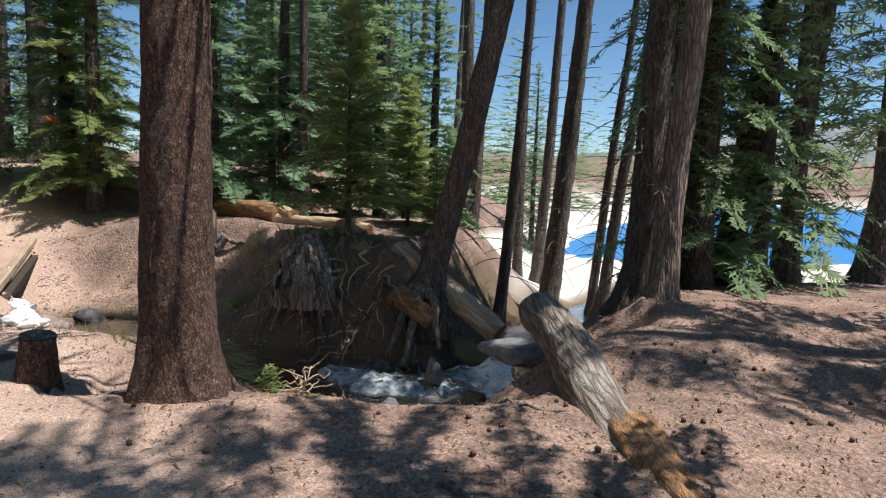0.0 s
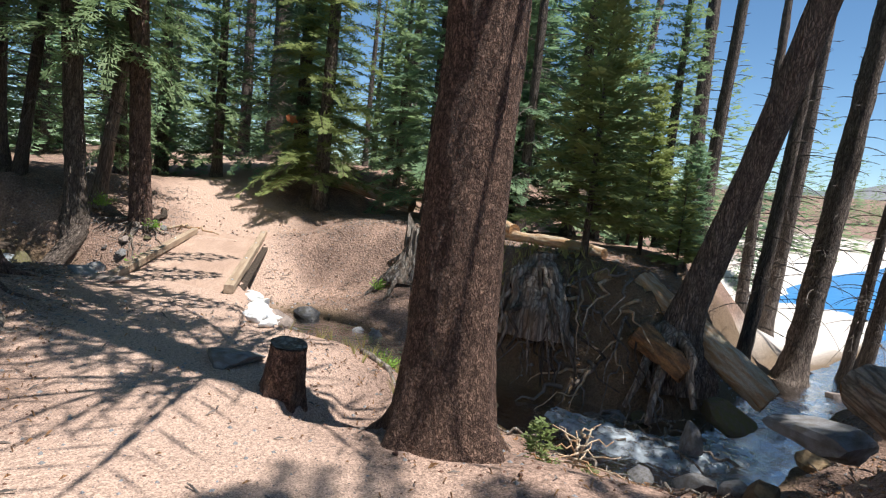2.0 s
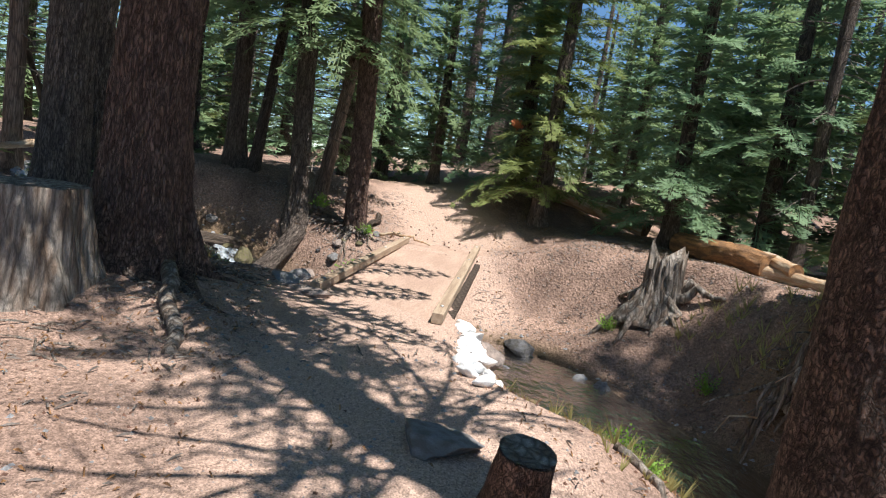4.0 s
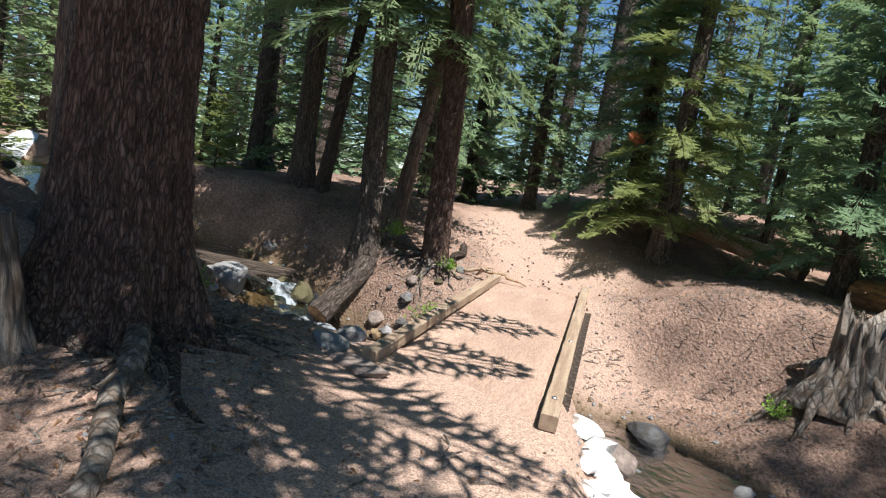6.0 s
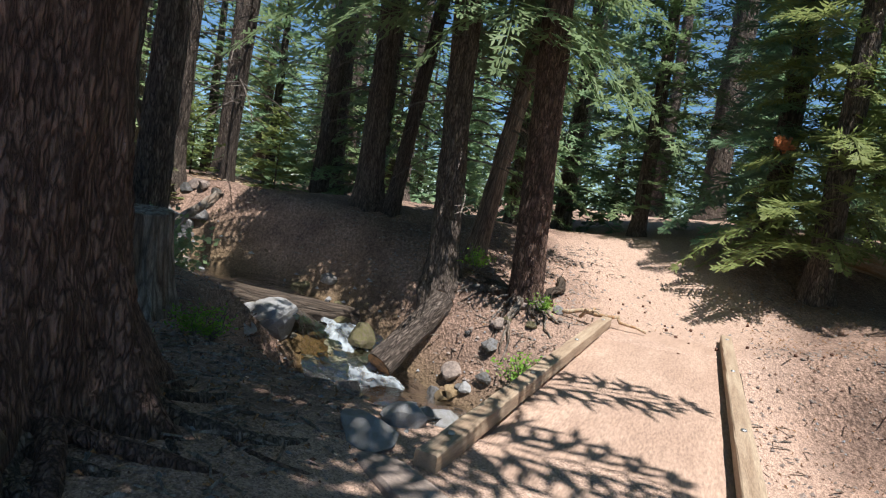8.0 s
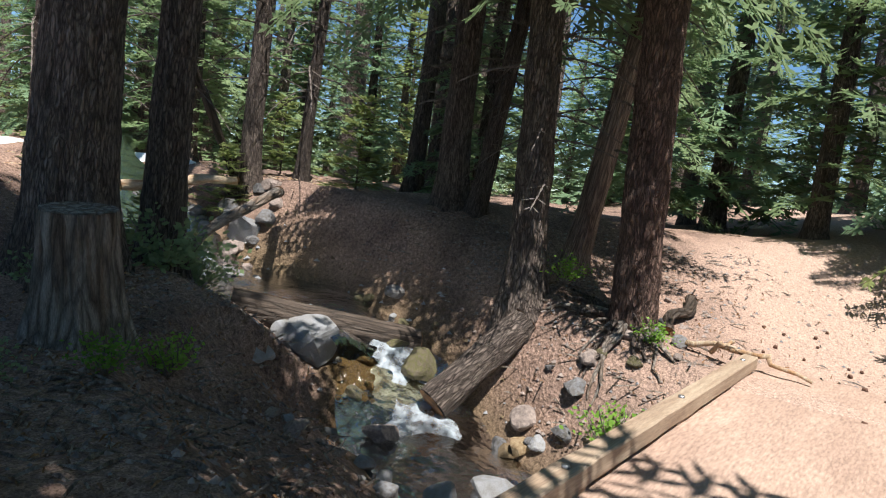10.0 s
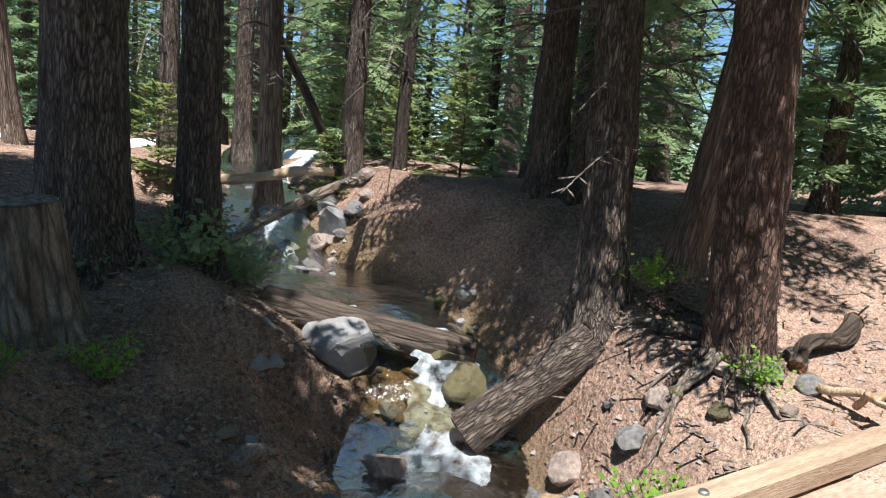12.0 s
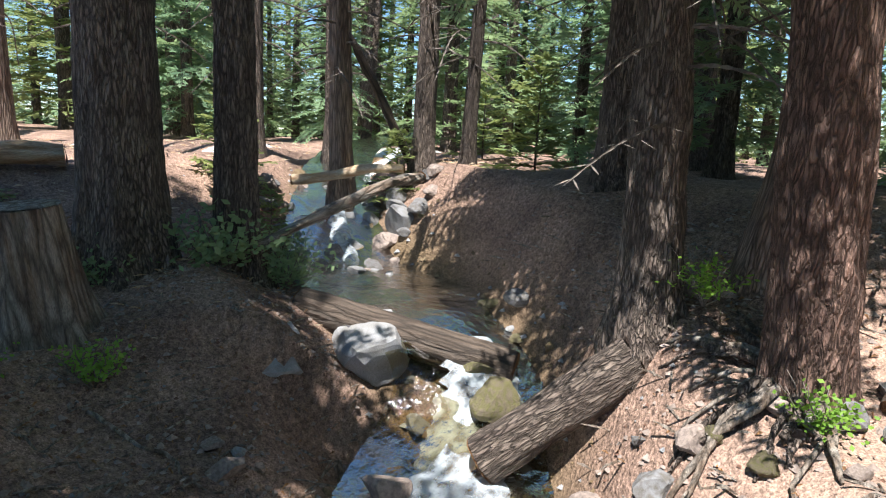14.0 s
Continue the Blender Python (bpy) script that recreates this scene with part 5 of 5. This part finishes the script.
# ---- undergrowth ----
def shrub_mesh(seed, h, spread, n_, leaf_):
    rnd = random.Random(seed)
    V, F = [], []
    for k in range(n_):
        a, b = rnd.uniform(0, 6.28), rnd.uniform(0.2, 1)
        tip = Vector((math.cos(a) * spread * b, math.sin(a) * spread * b, h * rnd.uniform(0.4, 1.0) * (1.15 - 0.5 * b)))
        for q in range(9):
            u = 0.3 + 0.7 * q / 8
            p = tip * u + Vector((rnd.gauss(0, 0.02), rnd.gauss(0, 0.02), rnd.gauss(0, 0.02)))
            d = Vector((rnd.gauss(0, 1), rnd.gauss(0, 1), rnd.gauss(0.3, 0.6))).normalized()
            s = d.orthogonal().normalized()
            ln = leaf_ * rnd.uniform(0.6, 1.3)
            i = len(V)
            V.extend((p, p + d * ln * 0.5 + s * ln * 0.32, p + d * ln, p + d * ln * 0.5 - s * ln * 0.32))
            F.append((i, i + 1, i + 2, i + 3))
    return raw("foliage", V, F)


def stems_mesh(seed, h, spread, n_):
    rnd = random.Random(seed)
    bm = bmesh.new()
    for k in range(n_):
        a, b = rnd.uniform(0, 6.28), rnd.uniform(0.3, 1)
        tube_into(bm, wander((0, 0, -0.05), (math.cos(a) * spread * b, math.sin(a) * spread * b, h * rnd.uniform(0.5, 1)), 5, 0.06, seed + k), 0.007, 0.003, 4, k)
    me = bpy.data.meshes.new("stems")
    bm.to_mesh(me)
    bm.free()
    return me


SHRUBS = [tinted(shrub_mesh(200 + i, 0.45, 0.4, 40, 0.05), LEAF) for i in range(2)]
SHRUB_DK = tinted(shrub_mesh(203, 0.5, 0.5, 60, 0.06), NEEDLE)
STEMS = tinted(stems_mesh(205, 0.45, 0.4, 12), TWIG)


def shrub(x, y, s, kind, label, z=None):
    e = base_empty("shrub", x, y, gz(x, y) if z is None else z, label, "shrub", "", 90 * x)
    tagged(child("foliage", SHRUB_DK if kind == 2 else SHRUBS[kind], e, scale=(s, s, s)), kind="stuff")
    tagged(child("stem_tuft", STEMS, e, "thin brown stems", scale=(s, s, s)), kind="stuff")


shrub(-10.55, 6.2, 0.9, 0, "bright green leafy shrub beside the bridge kerb")
shrub(-10.1, 5.95, 0.6, 1, "bright green leafy shrub beside the bridge kerb")
shrub(-11.35, 6.6, 0.6, 1, "small bright-leaved shrub at the tree's foot")
shrub(-9.0, 3.0, 0.6, 0, "low green plant in the shade")
shrub(-9.6, 3.05, 0.7, 1, "low green plant in the shade")
shrub(-8.6, 2.55, 0.6, 2, "low dark green plant by the grey stump")
shrub(-11.0, 2.2, 1.2, 2, "dark green ground shrub by the brook")
shrub(-11.7, 2.1, 1.2, 2, "dark green ground shrub by the brook")
shrub(-12.1, 1.6, 1.0, 2, "dark green ground shrub by the brook")
shrub(-10.0, 1.9, 0.8, 2, "dark green ground shrub under the trees")
shrub(-12.0, 5.85, 0.7, 0, "bright green low bough by the trunk", z=0.55)
shrub(-7.4, 9.3, 0.6, 1, "small yellow-green plant on the bare slope")
shrub(-5.5, 9.4, 0.7, 1, "dry yellow-green shrub above the brook")
shrub(-4.4, 6.9, 0.7, 1, "dry yellow-green shrub on the slope")
shrub(-3.2, 6.0, 0.35, 0, "tiny bright green plant")
for x, y, h, mk in [(-1.05, 5.6, 0.5, 0), (-14.2, 1.2, 1.0, 0), (-14.9, 2.9, 1.5, 0), (-12.2, 1.2, 0.8, 0), (-9.6, 0.6, 1.0, 0), (-0.75, 5.85, 0.3, 0), (-16.0, 1.3, 1.4, 0), (-12.3, 0.2, 1.2, 0)]:
    e = base_empty("fir_sapling", x, y, gz(x, y) - 0.1, "small bright green fir sapling", "tree", "saplings", 50 * x)
    s = h / 1.4
    child("trunk", YOUNG_TRUNK, e, scale=(s * 0.3, s * 0.3, s * 0.32))
    child("crown", SAPLING_GREEN, e, scale=(s * 1.3, s * 1.3, s))
e = base_empty("dead_sapling", -0.9, 5.75, gz(-0.9, 5.75) - 0.1, "bleached dead sapling with bare twigs at the gully's edge", "tree")
place("stem", branch_mesh("stem", wander((0, 0, 0), (0.12, 0.1, 0.55), 6, 0.05, 3), 0.014, 0.006), WOOD_PALE, e)
for k in range(16):
    a, h = k * 2.4, 0.25 + 0.3 * (k % 6) / 6
    L = 0.38 * (1 - 0.6 * (h - 0.25) / 0.3)
    b_ = place("twig", branch_mesh("twig", wander((0.06, 0.05, h), (0.06 + math.cos(a) * L, 0.05 + math.sin(a) * L, h + 0.05), 6, 0.06, k), 0.009, 0.004, 5), WOOD_PALE, e)
rust = new("dead_bough", tinted(SAPLING, NEEDLE_DEAD))
rust.matrix_basis = pose(-12.0, 10.05, 2.85, 70, 0, 20) @ Matrix.Diagonal((0.26, 0.26, 0.2, 1))
tagged(rust, "rust-coloured dead twig tip on a fir", "branch")


# ---- litter: cones, gravel, needles, twigs, grass ----
def cone_mesh():
    bm = bmesh.new()
    rings = []
    for z, r in ((-0.6, 0.35), (-0.3, 0.9), (0.1, 1.0), (0.6, 0.7), (1.0, 0.2)):
        rings.append([bm.verts.new((math.cos(a + z) * r * (1.15 if k % 2 else 0.85), math.sin(a + z) * r * (1.15 if k % 2 else 0.85), z)) for k, a in enumerate(np.linspace(0, 2 * math.pi, 8, endpoint=False))])
    for p, q in zip(rings, rings[1:]):
        for k in range(8):
            bm.faces.new((p[k], p[(k + 1) % 8], q[(k + 1) % 8], q[k]))
    bm.faces.new(rings[0][::-1])
    bm.faces.new(rings[-1])
    me = bpy.data.meshes.new("pine_cone")
    bm.to_mesh(me)
    bm.free()
    me.materials.append(CONE)
    return me


CONE_ME = cone_mesh()
rnd = random.Random(9)
spots = []
while len(spots) < 190:
    x, y = rnd.uniform(-1.5, 7.5), rnd.uniform(2.6, 8.5)
    if rnd.random() > (0.35 if along(TRAIL, np.array([x]), np.array([y]))[0][0] < 1.2 else 1) * (1 if x > 1.0 else 0.4):
        continue
    spots.append((x, y))
for k in range(26):
    spots.append((rnd.uniform(-12.2, -9.8), 8.0 + rnd.uniform(-0.5, 1.6)))
for x, y in spots:
    ob = place("pine_cone", CONE_ME, None)
    s = rnd.uniform(0.014, 0.024)
    zz = max(gz(x, y), 0.012 if -10.6 < x < -6 and abs((y - 5.0) + 0.69 * (x + 6)) < 0.6 else -9)
    ob.matrix_basis = pose(x, y, zz + s * 0.8, 90 + rnd.uniform(-25, 25), 0, rnd.uniform(0, 360)) @ Matrix.Diagonal((s, s, s * 1.3, 1))
    tagged(ob, "small brown pine cone on the ground", "pine cone", "pine cones")


def scatter(name, n_, area, size, material, label, shape, seed, off_trail=False, bed=False):
    """One object of many tiny pieces strewn over the ground."""
    rs = np.random.RandomState(seed)
    x = rs.uniform(area[0], area[1], n_)
    y = rs.uniform(area[2], area[3], n_)
    db_, (lv_b, hw_b, _) = along(BROOK, x, y)
    dt_, _ = along(TRAIL, x, y)
    keep = (db_ > hw_b + 0.3) & ((dt_ > 0.9) | (rs.rand(n_) < (0.15 if off_trail else 1.0)))
    keep &= ~((x < -5.6) & (x > -11) & (dt_ < 0.95))
    if bed:
        keep = db_ < hw_b + 0.35
    x, y = x[keep], y[keep]
    z = ground_z(x, y)
    V, F = [], []
    for px_, py_, pz_ in zip(x, y, z):
        s = size * rs.uniform(0.5, 1.6)
        a = rs.uniform(0, 6.28)
        ca, sa = math.cos(a), math.sin(a)
        i = len(V)
        if shape == "grain":
            h = s * rs.uniform(0.4, 0.8)
            V.extend([(px_ + ca * s, py_ + sa * s, pz_ - 0.002), (px_ - sa * s * .8, py_ + ca * s * .8, pz_ - 0.002), (px_ - ca * s * .9, py_ - sa * s * .9, pz_ - 0.002),
                      (px_ + sa * s * .7, py_ - ca * s * .7, pz_ - 0.002), (px_ + ca * s * .2, py_ + sa * s * .2, pz_ + h)])
            F.extend([(i, i + 1, i + 4), (i + 1, i + 2, i + 4), (i + 2, i + 3, i + 4), (i + 3, i, i + 4)])
        elif shape == "stick":
            w = 0.0035 + 0.02 * s
            t = rs.uniform(0, 0.02)
            V.extend([(px_ + sa * w, py_ - ca * w, pz_ + 0.004), (px_ - sa * w, py_ + ca * w, pz_ + 0.004), (px_ + ca * s - sa * w, py_ + sa * s + ca * w, pz_ + 0.01 + t), (px_ + ca * s + sa * w, py_ + sa * s - ca * w, pz_ + 0.01 + t),
                      (px_ + ca * s * .5, py_ + sa * s * .5, pz_ + 0.016 + t)])
            F.extend([(i, i + 1, i + 4), (i + 1, i + 2, i + 4), (i + 2, i + 3, i + 4), (i + 3, i, i + 4)])
        else:
            for q in range(7):
                b = a + rs.uniform(-1.5, 1.5)
                i = len(V)
                V.extend([(px_ - 0.006, py_, pz_ - 0.01), (px_ + 0.006, py_ + 0.004, pz_ - 0.01), (px_ + math.cos(b) * s * .5, py_ + math.sin(b) * s * .5, pz_ + s * rs.uniform(.6, 1))])
                F.append((i, i + 1, i + 2))
    return tagged(place(name, raw(name, V, F), material, smooth=False), label, kind="stuff")


scatter("gravel", 16000, (-7, 6, 0.2, 9), 0.009, STONE_PINK, "fine pale gravel strewn over dirt", "grain", 1)
scatter("pebbles", 3500, (-13, 6, 0, 13), 0.018, STONE, "small grey pebbles strewn over dirt", "grain", 2)
scatter("bark_chips", 6000, (-13, 6, 0, 13), 0.016, CONE, "dark bark chips and cone scales on the ground", "grain", 3, True)
scatter("twigs", 1800, (-14, 7, 0, 13), 0.07, TWIG, "short fallen twigs and needles on the ground", "stick", 4, True)
scatter("needle_litter", 9000, (-13, 6, 0.5, 11), 0.028, WOOD_ROT, "rusty conifer needle litter on the ground", "stick", 5, True)
scatter("twigs", 1000, (-17, -10, -6, 3), 0.12, WOOD_PALE, "pale fallen twigs in the upstream clearing", "stick", 6, True)
scatter("pebbles", 2600, (-13.5, -8, 2.2, 8.5), 0.026, STONE_PINK, "grey-pink pebbles on the shaded bank", "grain", 21, True)
scatter("twigs", 1500, (-13.5, -8, 2, 8.5), 0.13, WOOD_GREY, "grey fallen twigs on the shaded bank", "stick", 22, True)
scatter("twigs", 1300, (-5, 1, 7.5, 13), 0.16, WOOD_GREY, "grey fallen twigs and rootlets on the brook's bank", "stick", 23, True)
scatter("bark_chips", 2500, (-5, 1, 7.5, 13), 0.024, WOOD_ROT, "brown bark pieces on the brook's bank", "grain", 24, True)
scatter("twigs", 900, (-9, -4.6, 1, 5), 0.14, WOOD_GREY, "grey fallen twigs round the old tree", "stick", 25, True)
scatter("twigs", 900, (-10, -4, 8.6, 12.5), 0.1, WOOD_GREY, "grey fallen twigs on the bare slope", "stick", 26, True)
scatter("pebbles", 1800, (-10.5, -4, 8.6, 12), 0.02, STONE_PINK, "pinkish pebbles on the bare slope", "grain", 27, True)
scatter("grass", 260, (-0.5, 4, 17, 26), 0.4, GRASS, "tufts of dry yellow-green grass near the beach", "tuft", 7)
scatter("grass", 120, (-6.5, -3.2, 9.6, 10.4), 0.22, GRASS, "thin dry grass above the brook", "tuft", 8)
scatter("grass", 160, (-5, -2.4, 5.4, 7.2), 0.16, GRASS, "thin dry grass on the slope", "tuft", 9)
scatter("stream_gravel", 9000, (-15, 1, -1.5, 14), 0.03, STONE_TAN, "tan gravel on the brook's bed", "grain", 10, bed=True)
scatter("stream_gravel", 5000, (-15, 1, -1.5, 14), 0.035, STONE, "grey gravel on the brook's bed", "grain", 11, bed=True)
for k in range(9):
    a = -3.0 + 4.2 * k / 8
    L = rnd.uniform(0.6, 1.1)
    p1 = (math.cos(a) * L, math.sin(a) * L, gz(GSX + math.cos(a) * L, GSY + math.sin(a) * L) - gz(GSX, GSY) - 0.03)
    place("root", branch_mesh("root", wander((math.cos(a) * 0.2, math.sin(a) * 0.2, 0.22), p1, 9, 0.14, 500 + k, -0.05), 0.09, 0.025, 8, k), WOOD_GREY, grey_stump, "silver-grey root")
